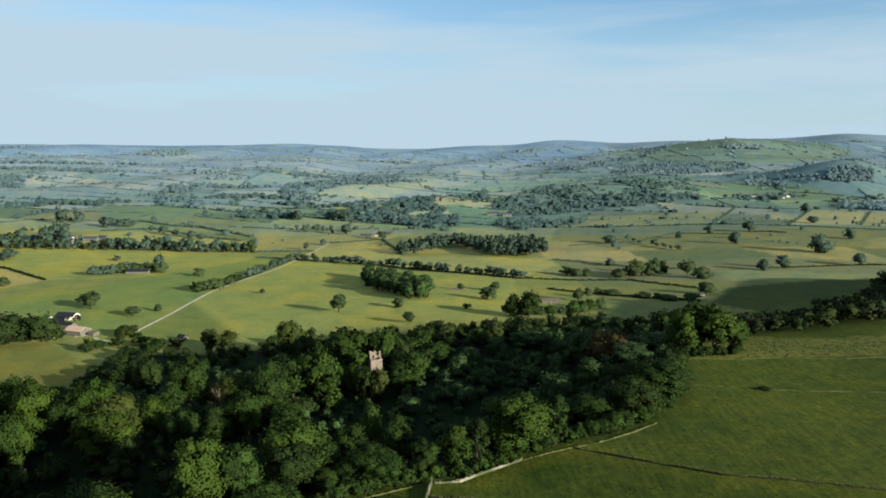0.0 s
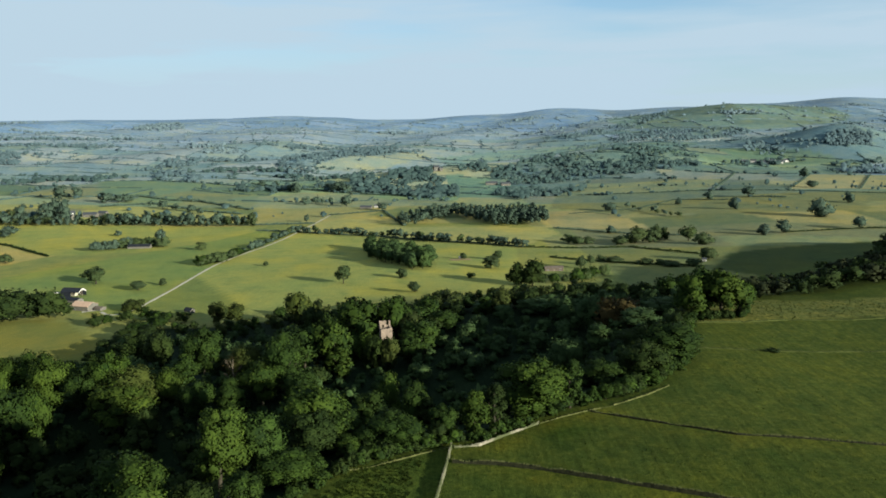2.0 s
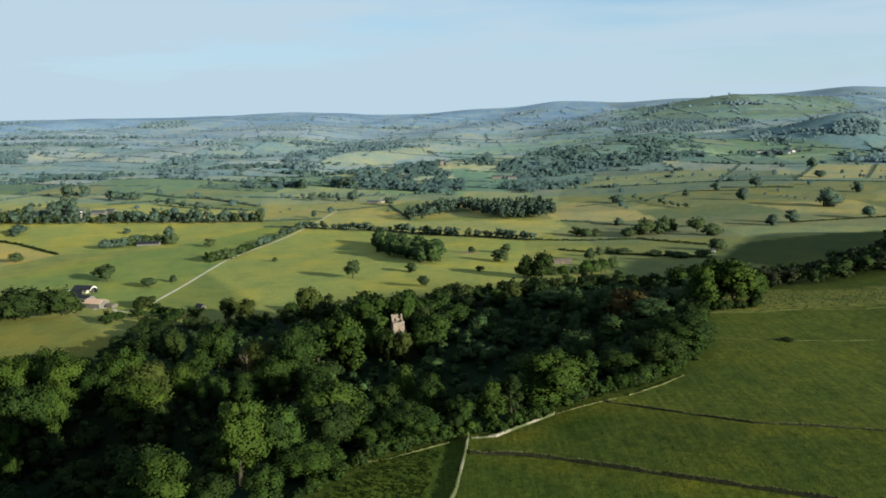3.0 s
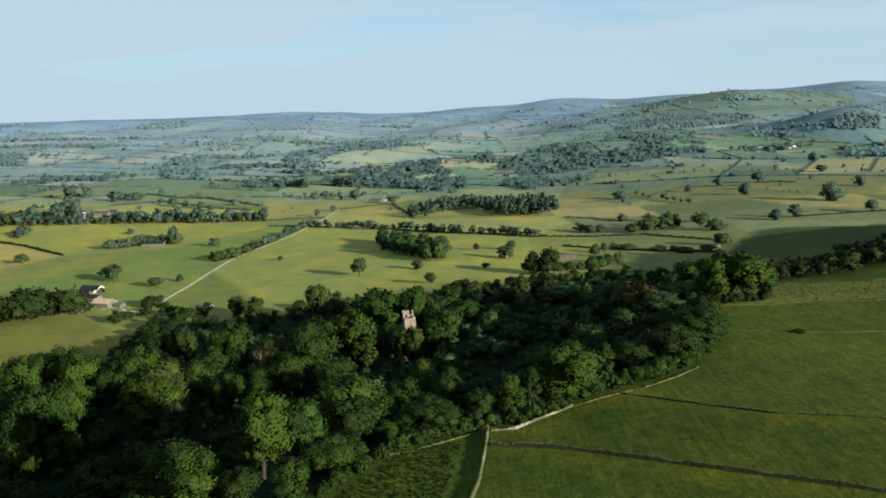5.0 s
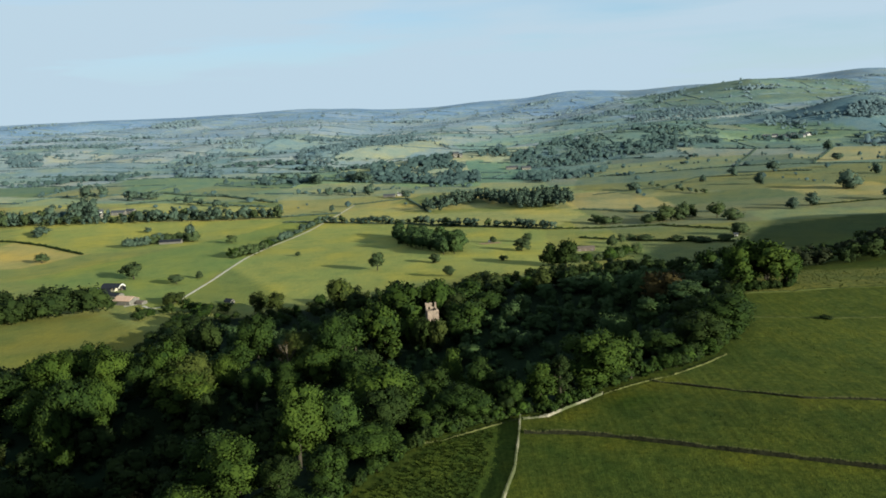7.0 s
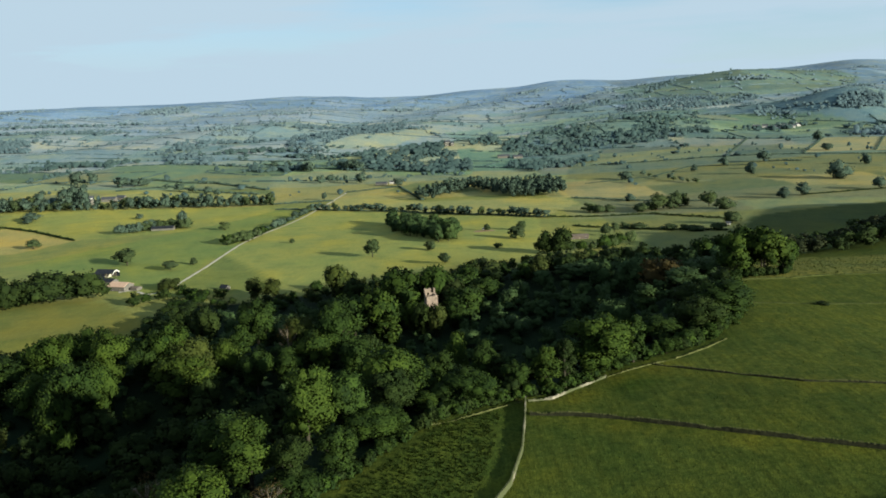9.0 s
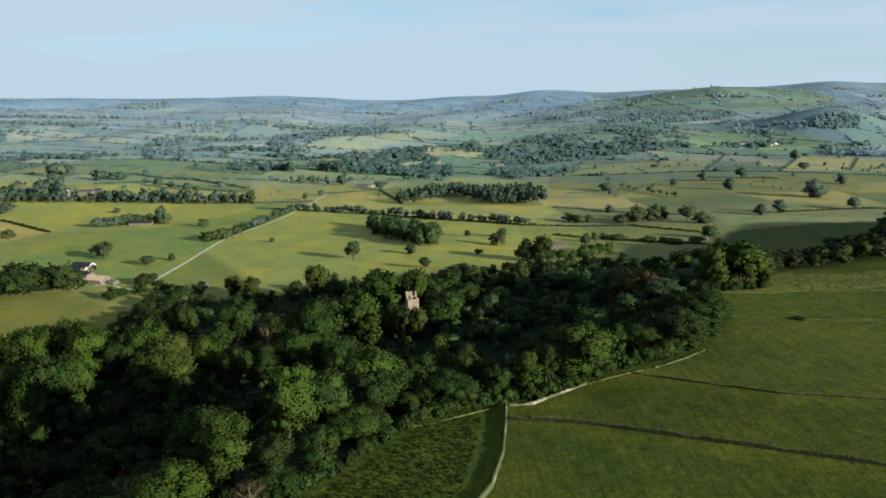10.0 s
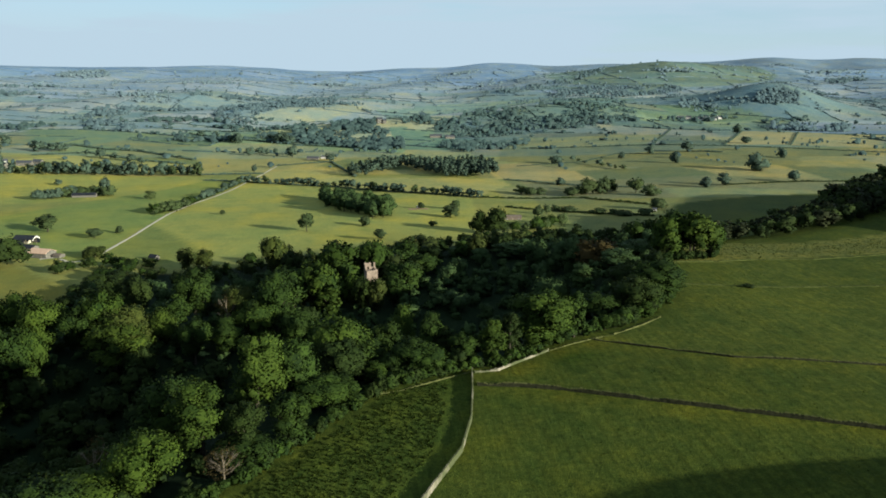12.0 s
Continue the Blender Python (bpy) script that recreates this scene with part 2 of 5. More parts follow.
def height(x, y):
    x, y = np.asarray(x, float), np.asarray(y, float)
    s = beyond_brow(x, y)
    # the plateau and its hill
    top = 45.6 + 1.6 * waves(x, y, 260, 3) * smooth(0, 60, -s)
    top = top - 6 * smooth(340, 420, y) - 4 * smooth(420, 560, y)
    # hills to the right lie mostly out of view, shaped for their shadows
    top = top + 72 * bump(x, y, 700, 520, 100, 160, 20) + 66 * bump(x, y, 495, 352, 80, 70) + 11 * bump(x, y, 415, 545, 60, 50) + 24 * bump(x, y, 594, 440, 94, 47) + 30 * bump(x, y, 330, -40, 120, 120)
    top = top + 23 * bump(x, y, 95.7, 71.8, 80, 21.7, 20.8)          # an unseen steep turf knoll, added to throw shade over the near pasture
    # the valley floor
    floor = -12 * smooth(600, 1050, y) + 1.5 * waves(x, y, 420, 5)
    floor = floor + 14 * smooth(250, 700, np.abs(x + 40)) * smooth(700, 1400, y)
    drop = smooth(-10, 330 - 170 * smooth(-20, 230, x), s)
    z = top * (1 - drop) + floor * drop
    # gullies in the wooded slope
    z = z - (23 * bump(x, y, 20, 318, 78, 40, 48) + 32 * bump(x, y, -146, 232, 85, 48, 45)) * smooth(8, 60, s)
    # a wooded knoll between the gully and the valley
    z = z + (5 * bump(x, y, -150, 325, 50, 30, 12) + 6 * bump(x, y, -105, 342, 34, 24, 10)) * smooth(60, 110, s)
    # far country rising to the skyline
    r = np.hypot(x, y)
    far = 62 * smooth(2000, 3400, r) + 84 * smooth(3000, 4600, r)
    far = far + 11 * waves(x, y, 800, 8) * smooth(1600, 2800, r)
    z = z + far
    z = z + 24 * bump(x, y, 0, 1880, 240, 90, 8)             # castle hill
    z = z + 20 * bump(x, y, -330, 2380, 230, 90, 10)         # wooded rise
    z = z + 56 * bump(x, y, 440, 2060, 280, 120, 8)          # wooded scarp
    z = z + 40 * bump(x, y, 950, 2420, 420, 150, 5)          # spur behind it
    z = z + 58 * bump(x, y, 1130, 2180, 150, 110, 20)        # bluff
    z = z + 74 * bump(x, y, 1220, 3380, 300, 260, 0)         # long hill
    z = z + 22 * bump(x, y, 1750, 3450, 420, 260, 0)
    z = z + 19 * bump(x, y, 700, 4620, 480, 200, 0) + 66 * bump(x, y, 2450, 4350, 800, 240, -8)
    z = z + 5 * bump(x, y, -2150, 4150, 500, 300, 0) + 8 * bump(x, y, -900, 4500, 300, 200, 0)
    return z

# ---- building helpers ----
def mesh_from(name, verts, faces, materials=(), normals=None, slots=None, flat=True):
    me = bpy.data.meshes.new(name)
    me.from_pydata([tuple(v) for v in verts], [], [tuple(f) for f in faces])
    for m in materials:
        me.materials.append(m)
    if slots is not None:
        me.polygons.foreach_set("material_index", np.asarray(slots, np.int32))
    if normals is not None or not flat:
        me.polygons.foreach_set("use_smooth", np.ones(len(me.polygons), bool))
    if normals is not None:
        me.normals_split_custom_set_from_vertices([tuple(n) for n in normals])
    me.update()
    return me


def mesh_of(name, bm, material):
    me = bpy.data.meshes.new(name)
    bm.to_mesh(me)
    bm.free()
    me.materials.append(material)
    return me


def part(name, data, parent, label="", material=None):
    """Links a bmesh or a mesh as one part of a thing."""
    if isinstance(data, bmesh.types.BMesh):
        data = mesh_of(name, data, material)
    ob = new(name, data)
    ob.parent = parent
    return tagged(ob, label)


def thing(name, x, y, z, turn=0.0, scale=(1, 1, 1), **tags):
    ob = new(name)
    ob.location, ob.rotation_euler, ob.scale = (x, y, z), (0, 0, radians(turn)), scale
    ob.empty_display_size = 0.5
    return tagged(ob, **tags)


def box(bm, x0, x1, y0, y1, z0, z1):
    """Adds a block to a bmesh."""
    m = Matrix.LocRotScale(((x0 + x1) / 2, (y0 + y1) / 2, (z0 + z1) / 2), None, (x1 - x0, y1 - y0, z1 - z0))
    return bmesh.ops.create_cube(bm, size=1.0, matrix=m)["verts"]


def ico(level):
    bm = bmesh.new()
    bmesh.ops.create_icosphere(bm, subdivisions=level, radius=1.0)
    bm.verts.ensure_lookup_table()
    out = np.array([v.co[:] for v in bm.verts]), np.array([[v.index for v in f.verts] for f in bm.faces])
    bm.free()
    return out


ICO1, ICO2 = ico(1), ico(2)


def along(points, step):
    """Points every step metres along a line of corners."""
    out = []
    for (ax, ay), (bx, by) in zip(points[:-1], points[1:]):
        n = max(1, round(math.hypot(bx - ax, by - ay) / step))
        out += [(ax + (bx - ax) * i / n, ay + (by - ay) * i / n) for i in range(n)]
    return out + [points[-1]]


def inside(poly, x, y):
    """Which of the points x, y lie in a polygon."""
    hit = np.zeros(np.shape(x), bool)
    for (ax, ay), (bx, by) in zip(poly, poly[1:] + poly[:1]):
        cross = (ay > y) != (by > y)
        with np.errstate(divide="ignore", invalid="ignore"):
            hit ^= cross & (x < (bx - ax) * (y - ay) / ((by - ay) or 1e-9) + ax)
    return hit


# ---- trees ----
CORE, FACES = {}, {}


def crown_mesh(name, seed, tall, wide, lobes, cards, size, material, low=0.2, pointed=0.0, core=0.8):
    """A crown of leaf sprays on rounded boughs, gaps between them."""
    rng = np.random.RandomState(seed)
    mid, half = tall * (low + 1) / 2, tall * (1 - low) / 2
    way = rng.normal(size=(lobes, 3))
    way[:, 2] = way[:, 2] * 0.9 + 0.15
    way /= np.linalg.norm(way, axis=1)[:, None]
    out = rng.uniform(0.5, 0.84, lobes)[:, None]
    centre = way * out * 1.08 * [wide / 2, wide / 2, half]
    centre[:, :2] *= (1 - pointed * (centre[:, 2:] / half + 1) / 2)
    centre[:, :2] += rng.normal(0, wide * 0.05, 2)
    centre[:, 2] += mid
    radius = rng.uniform(0.11, 0.235, lobes) * wide * (1 - 0.4 * pointed) * (1.2 if lobes < 20 else 1)
    centre = np.vstack([centre, [[0, 0, mid - half * 0.2], [0, 0, mid + half * 0.3]]])
    radius = np.r_[radius, wide * 0.27 * (1 - 0.3 * pointed), wide * 0.24 * (1 - 0.5 * pointed)]
    n = len(radius)
    pick = rng.choice(n, cards * 2, p=radius**2 / (radius**2).sum())
    d = rng.normal(size=(cards * 2, 3))
    d /= np.linalg.norm(d, axis=1)[:, None]
    lump = 1 + 0.16 * np.sin(d[:, 0] * 7 + pick) * np.sin(d[:, 1] * 6 + pick * 2) + 0.12 * np.sin(d[:, 2] * 9 + pick * 3)
    at = centre[pick] + d * (radius[pick] * lump * rng.uniform(0.76, 1.14, cards * 2))[:, None]
    gap = np.linalg.norm(at[:, None, :] - centre[None], axis=2) / radius[None]
    gap[np.arange(cards * 2), pick] = 9
    keep = np.where(gap.min(1) > 0.88)[0][:cards]
    at, d, m = at[keep], d[keep], len(keep)
    lie = d + rng.normal(0, 0.8, (m, 3)) + [0, 0, 0.2]
    lie /= np.linalg.norm(lie, axis=1)[:, None]
    lie *= np.sign((lie * d).sum(1) + 1e-9)[:, None]
    u = np.cross(lie, rng.normal(size=(m, 3)))
    u /= np.linalg.norm(u, axis=1)[:, None]
    v = np.cross(lie, u)
    s = rng.uniform(0.55, 1.2, (m, 1)) * size / 2
    u, v = u * s, v * s * rng.uniform(0.6, 1.0, (m, 1))
    quad = np.stack([at - u - v * 0.6, at + u * 0.5 - v, at + u + v * 0.6, at - u * 0.5 + v], 1).reshape(-1, 3)
    whole = (at - [0, 0, mid - half * 0.35]) / [wide / 2, wide / 2, half * 1.1]
    whole /= np.linalg.norm(whole, axis=1)[:, None] + 1e-6
    soft = 0.6 * d + 0.75 * whole + 0.3 * lie
    soft /= np.linalg.norm(soft, axis=1)[:, None]
    verts, normals, faces = [quad], [np.repeat(soft, 4, 0)], [list(map(tuple, np.arange(4 * m).reshape(-1, 4)))]
    count = 4 * m
    cv, cf = ICO1
    for c, r in zip(centre, radius):
        if not core:
            break
        verts.append(c + cv * r * core * rng.uniform(0.8, 1.12, (len(cv), 1)))
        rough = 0.5 * cv + (c - [0, 0, mid - half * 0.35]) / [wide / 2, wide / 2, half * 1.1] + rng.normal(0, 0.25, cv.shape)
        normals.append(rough / np.linalg.norm(rough, axis=1)[:, None])
        faces.append([tuple(f + count) for f in cf])
        count += len(cv)
    faces = [tuple(int(i) for i in f) for g in faces for f in g]
    me = mesh_from(name, np.vstack(verts), faces, [material], np.vstack(normals))
    CORE[me.name], FACES[me.name] = np.vstack(normals), faces
    return me


def tube(verts, faces, path, radii, sides=6):
    """Adds a tapered limb."""
    base = len(verts)
    for (x, y, z), r in zip(path, radii):
        for k in range(sides):
            a = 2 * math.pi * k / sides
            verts.append((x + r * math.cos(a), y + r * math.sin(a), z + 0.15 * r * math.sin(3 * a)))
    for i in range(len(path) - 1):
        for k in range(sides):
            a, b = base + i * sides + k, base + i * sides + (k + 1) % sides
            faces.append((a, b, b + sides, a + sides))
    faces.append(tuple(range(base + (len(path) - 1) * sides, base + len(path) * sides)))


def trunk_mesh(name, seed, tall, wide, limbs=6, sides=6, material=None, twigs=0):
    rng = np.random.RandomState(seed)
    verts, faces = [], []
    r = tall * 0.022 + 0.08
    lean = rng.normal(0, 0.02 * tall, 2)
    tube(verts, faces, [(0, 0, -0.6), (0, 0, 0.4), (lean[0] * 0.5, lean[1] * 0.5, tall * 0.4), (lean[0], lean[1], tall * 0.82)], [r * 1.7, r * 1.1, r * 0.8, r * 0.2], sides)
    for k in range(limbs):
        a = 6.283 * (k + rng.uniform(-0.3, 0.3)) / limbs
        z0, reach = tall * rng.uniform(0.22, 0.55), wide * rng.uniform(0.26, 0.4)
        rise = tall * rng.uniform(0.12, 0.3)
        f = z0 / tall / 0.8
        x0, y0 = lean * f
        p = [(x0, y0, z0), (x0 + math.cos(a) * reach * 0.5, y0 + math.sin(a) * reach * 0.5, z0 + rise * 0.4), (x0 + math.cos(a) * reach, y0 + math.sin(a) * reach, z0 + rise)]
        tube(verts, faces, p, [r * 0.5, r * 0.35, r * 0.1], max(4, sides - 2))
        for j in range(twigs):
            b, g = a + rng.uniform(-1.1, 1.1), rng.uniform(0.35, 1.0)
            q = np.array(p[1]) * (1 - g) + np.array(p[2]) * g
            e = q + np.array([math.cos(b), math.sin(b), rng.uniform(0.3, 1.1)]) * wide * rng.uniform(0.08, 0.2)
            tube(verts, faces, [q, e], [r * 0.16, r * 0.04], 3)
    return mesh_from(name, verts, faces, [material or BARK], flat=False)


SHAPES = {}


def tree_shape(kind, near, k):
    """Meshes of one of the grown forms, at its own size in metres: trunk, crown, height, width."""
    key = (kind, near, k)
    if key not in SHAPES:
        rng = np.random.RandomState(17 * k + len(kind) * 101 + near)
        tall, wide, low, pointed = 18.0, 14.0, 0.1, -0.12
        if kind == "slim":
            tall, wide, low, pointed = 18.0, 9.0, 0.02, 0.35
        elif kind == "round":
            tall, wide, low, pointed = 13.0, 13.0, 0.08, 0.0
        elif kind == "elm":
            tall, wide, low, pointed = 22.0, 14.0, 0.16, -0.1
        elif kind == "pine":
            tall, wide, low, pointed = 20.0, 9.0, 0.12, 0.3
        elif kind == "bush":
            tall, wide, low, pointed = 4.0, 5.0, -0.05, 0.0
        tall, wide = tall * rng.uniform(0.92, 1.08), wide * rng.uniform(0.9, 1.1)
        lobes = {3: 30, 2: 22, 1: 14, 0: 7}[near]
        cards = {3: 3900, 2: 1150, 1: 430, 0: 170}[near]
        size = {3: 0.68, 2: 1.1, 1: 1.45, 0: 2.1}[near]
        if kind == "bush":
            lobes, cards, size = 8, cards // 4, size * 0.6
        crown = crown_mesh("crown", 7 * k + 31 * near + len(kind), tall, wide, lobes, cards, size, LEAF, low, pointed)
        trunk = trunk_mesh("trunk", k + 5 * near, tall, wide, 6 if near > 1 else 4, 7 if near > 1 else 5)
        SHAPES[key] = trunk, crown, tall, wide
    return SHAPES[key]


DRESSED = {}


def dressed(mesh, material):
    """The same crown in other leaves."""
    key = (mesh.name, material.name)
    if key not in DRESSED:
        DRESSED[key] = mesh.copy()
        DRESSED[key].materials[0] = material
    return mesh if mesh.materials[0] == material else DRESSED[key]


TREE_RNG = random.Random(11)


def tree(x, y, tall, wide=None, kind="oak", near=2, leaves=None, label="", group="", name="tree"):
    trunk, crown, t0, w0 = tree_shape(kind, near, TREE_RNG.randrange(5))
    s = tall / t0
    w = (wide or w0 * s) / w0
    ob = thing(name, x, y, float(height(x, y)) - 0.15, TREE_RNG.uniform(0, 360), (w, w, s), label=label or "full-leaved green broadleaf tree", category="tree" if kind != "bush" else "bush", group=group)
    part("trunk", trunk, ob)
    part("crown", dressed(crown, leaves or LEAF), ob)
    return ob


def far_trees(name, rows, label, category, seed=1, material=None, lobes=3):
    """Many distant trees and thickets as one mesh; rows of x, y, height, width."""
    rng = np.random.RandomState(seed)
    rows = np.array(rows, float)
    ground = height(rows[:, 0], rows[:, 1])
    verts, faces, normals, count = [], [], [], 0
    for (x, y, tall, wide), z in zip(rows, ground):
        wide, tall = wide * rng.uniform(0.75, 1.25), tall * rng.uniform(0.8, 1.2)
        for j, (cv, cf) in enumerate(((ICO2 if y < 1900 and lobes > 2 else ICO1), ICO1, ICO1)[:lobes]):
            a = rng.uniform(0, 6.283)
            off = (0.0 if j == 0 else 0.3) * wide
            r = wide * (0.42 if j == 0 else 0.28)
            c = np.array([x + off * math.cos(a), y + off * math.sin(a), z + tall * (0.52 if j == 0 else rng.uniform(0.35, 0.7))])
            v = cv * [r, r, tall * (0.5 if j == 0 else 0.3)] * rng.uniform(0.62, 1.22, (len(cv), 1))
            verts.append(c + v)
            soft = 0.38 * cv + [0.1, -0.1, 0.7] + rng.normal(0, 0.12, cv.shape)
            normals.append(soft / np.linalg.norm(soft, axis=1)[:, None])
            faces.append(cf + count)
            count += len(cv)
    me = mesh_from(name, np.vstack(verts), np.vstack(faces), [material or LEAF_FAR], np.vstack(normals))
    return tagged(new(name, me), label=label, category=category, kind="stuff")


def grove(name, rows, label, category, near=1, seed=1):
    """Trees that stand too thick to count, as one mesh; rows of x, y, height, width, form, leaves."""
    rng = random.Random(seed)
    verts, faces, normals, slots, mats, count = [], [], [], [], [], 0
    for x, y, tall, wide, kind, leaves in rows:
        trunk, crown, t0, w0 = tree_shape(kind, near, rng.randrange(5))
        co = np.empty(len(crown.vertices) * 3)
        crown.vertices.foreach_get("co", co)
        co = co.reshape(-1, 3)
        a = rng.uniform(0, 6.283)
        turn = np.array([[math.cos(a), -math.sin(a), 0], [math.sin(a), math.cos(a), 0], [0, 0, 1]])
        s, w = tall / t0, wide / w0
        verts.append((co * [w, w, s]) @ turn.T + [x, y, float(height(x, y)) - 0.15])
        c = CORE[crown.name]
        normals.append(c @ turn.T)
        f = FACES[crown.name]
        faces += [tuple(i + count for i in g) for g in f]
        if leaves not in mats:
            mats.append(leaves)
        slots += [mats.index(leaves)] * len(f)
        count += len(co)
    me = mesh_from(name, np.vstack(verts), faces, mats, np.vstack(normals), slots)
    return tagged(new(name, me), label=label, category=category, kind="stuff")

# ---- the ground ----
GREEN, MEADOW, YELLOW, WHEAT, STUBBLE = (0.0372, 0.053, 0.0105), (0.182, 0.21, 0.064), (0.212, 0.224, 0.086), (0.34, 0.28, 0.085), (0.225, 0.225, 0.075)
# ground under the wood, with the trees' shade put into its colour
SHADED_FLOOR = (0.009, 0.018, 0.01)
WOOD = BROW[1:12] + [(150, 412), (178, 470), (170, 525), (140, 560), (95, 556), (37, 530), (-9, 520), (-70, 526), (-105, 530), (-165, 518), (-222, 522), (-208, 470), (-214, 405), (-290, 372), (-420, 330), (-420, 60)]
PLATEAU_FIELDS = [
    # upper field lighter, near field darker: grazing-angle brightness put into the tints
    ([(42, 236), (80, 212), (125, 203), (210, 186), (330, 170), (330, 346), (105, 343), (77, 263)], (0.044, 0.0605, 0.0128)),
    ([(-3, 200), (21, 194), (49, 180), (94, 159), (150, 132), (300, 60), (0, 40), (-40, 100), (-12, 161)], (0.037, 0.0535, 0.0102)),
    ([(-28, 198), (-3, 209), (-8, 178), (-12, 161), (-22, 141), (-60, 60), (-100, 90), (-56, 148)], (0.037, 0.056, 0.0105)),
    ([(105, 344), (123, 343), (153, 345), (222, 346), (320, 348), (320, 440), (217, 403), (181, 403), (150, 407), (128, 390)], (0.095, 0.105, 0.03)),
]
MEADOWS = [
    ([(-427, 695), (-387, 777), (-337, 882), (-261, 1076), (-209, 1049), (-234, 791), (-240, 559), (-320, 600)], (0.13, 0.175, 0.054)),
    ([(-203, 1038), (-120, 1010), (81, 875), (60, 600), (-100, 570), (-148, 561), (-232, 711), (-233, 766)], MEADOW),
    ([(-232, 711), (-148, 561), (-227, 540), (-240, 559), (-235, 654)], (0.115, 0.15, 0.048)),
    ([(-593, 987), (-534, 945), (-444, 857), (-465, 780), (-640, 780)], (0.27, 0.24, 0.085)),
    ([(-593, 987), (-668, 1122), (-282, 1135), (-261, 1076), (-337, 882), (-444, 857), (-534, 945)], (0.186, 0.21, 0.062)),
    ([(-200, 1060), (-80, 1015), (25, 930), (91, 885), (150, 1000), (140, 1060), (-73, 1100), (-181, 1231)], YELLOW),
]
VALLEY_FIELDS = [
    ([(-350, 558), (-275, 541), (-222, 483), (-206, 452), (-214, 415), (-330, 390), (-520, 480)], (0.122, 0.132, 0.036)),
    ([(-373, 1557), (-295, 1640), (-171, 1598), (-50, 1377), (-120, 1231), (-190, 1134), (-282, 1135), (-305, 1266)], (0.2, 0.205, 0.085)),
    ([(-602, 1255), (-513, 1370), (-308, 1254), (-282, 1140), (-668, 1150)], (0.2, 0.222, 0.088)),
    ([(-834, 1894), (-535, 1815), (-485, 1828), (-563, 1514), (-652, 1487)], (0.13, 0.17, 0.075)),
    ([(-885, 1493), (-729, 1489), (-646, 1290), (-756, 1264)], (0.205, 0.225, 0.092)),
    # wedge of hill shadow on the valley, darkened in the ground colour
    ([(280, 640), (246, 700), (300, 800), (420, 860), (640, 900), (640, 700), (420, 600)], (0.062, 0.085, 0.024)),
]
FAR_FIELDS = [
    ([(625, 1397), (825, 1736), (923, 1671), (753, 1393)], WHEAT),
    ([(214, 1481), (298, 1703), (606, 1664), (488, 1431)], STUBBLE),
    ([(753, 1393), (923, 1671), (1100, 1620), (900, 1350)], (0.29, 0.25, 0.078)),
    ([(9, 1817), (124, 1777), (195, 1730), (145, 1504), (29, 1490)], (0.112, 0.165, 0.085)),
    ([(-369, 2221), (-329, 2296), (-111, 2670), (-16, 2564), (-164, 2250), (-319, 2184)], (0.235, 0.245, 0.135)),
    ([(-16, 2578), (203, 2740), (404, 2762), (605, 2689), (784, 2360), (588, 2041), (444, 2053), (299, 2100), (80, 1918)], (0.165, 0.215, 0.13)),
    ([(100, 1720), (126, 1850), (225, 1963), (453, 2027), (659, 1980), (627, 1903), (327, 1762), (168, 1700)], (0.105, 0.14, 0.085)),
    ([(222, 1504), (519, 1451), (616, 1386), (727, 1319), (618, 1122), (406, 1141), (253, 1204), (176, 1275)], (0.15, 0.17, 0.068)),
]
VERGES = [[(0, 196), (21, 190.5), (49, 176.5), (94, 155.5), (150, 128.5)], [(42, 232), (80, 208.5), (125, 199.5), (210, 183)], [(0, 207), (12, 212), (30, 226), (50, 236)]]
FIELDS = PLATEAU_FIELDS + MEADOWS + VALLEY_FIELDS + FAR_FIELDS


def far_field(x, y):
    """Which of the walled fields of the far country a point lies in: two whole numbers."""
    wx, wy = x + 40 * waves(x, y, 700, 21), y + 60 * waves(x, y, 800, 22) + 0.18 * x
    row = np.floor(wy / 120)
    cut = 185 + 60 * np.sin(row * 2.7)
    return row, np.floor((wx + 97 * np.sin(row * 12.9)) / cut)


def mixed(a, b):
    """A number from 0 to 1 that belongs to a pair of whole numbers."""
    v = np.sin(a * 127.1 + b * 311.7 + 0.5) * 43758.5453
    return v - np.floor(v)


def graded(first, growth, end):
    out, v = [0.0], 0.0
    while v < end:
        v += first + growth * v
        out.append(min(v, end))
    return np.array(out)


gx = graded(2.8, 0.0125, 4950)
gx = np.r_[-gx[:0:-1], gx]
gy = np.r_[90 - graded(4, 0.12, 5000)[:0:-1], 90 + graded(2.8, 0.0112, 4870)]
GX, GY = np.meshgrid(gx, gy)
GZ = height(GX, GY)
ny, nx = GX.shape
idx = np.arange(nx * ny).reshape(ny, nx)
quads = np.stack([idx[:-1, :-1], idx[:-1, 1:], idx[1:, 1:], idx[1:, :-1]], -1).reshape(-1, 4)
me = mesh_from("ground", np.stack([GX, GY, GZ], -1).reshape(-1, 3).tolist(), quads.tolist(), [PASTURE], flat=False)

fx, fy = GX.ravel(), GY.ravel()
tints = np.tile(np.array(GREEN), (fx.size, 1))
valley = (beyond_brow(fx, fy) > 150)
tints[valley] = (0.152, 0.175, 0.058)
row, col = far_field(fx, fy)
pickf = mixed(row, col)
away = (fy > 1130) | (fx > 120) & (fy > 850) | (np.abs(fx) > 0.62 * fy + 60) & (fy > 450)
shades = np.array([(0.13, 0.17, 0.078), (0.15, 0.185, 0.085), (0.175, 0.19, 0.088), (0.21, 0.21, 0.095), (0.14, 0.175, 0.09), (0.185, 0.205, 0.12), (0.12, 0.16, 0.082), (0.235, 0.23, 0.11), (0.16, 0.185, 0.1)])
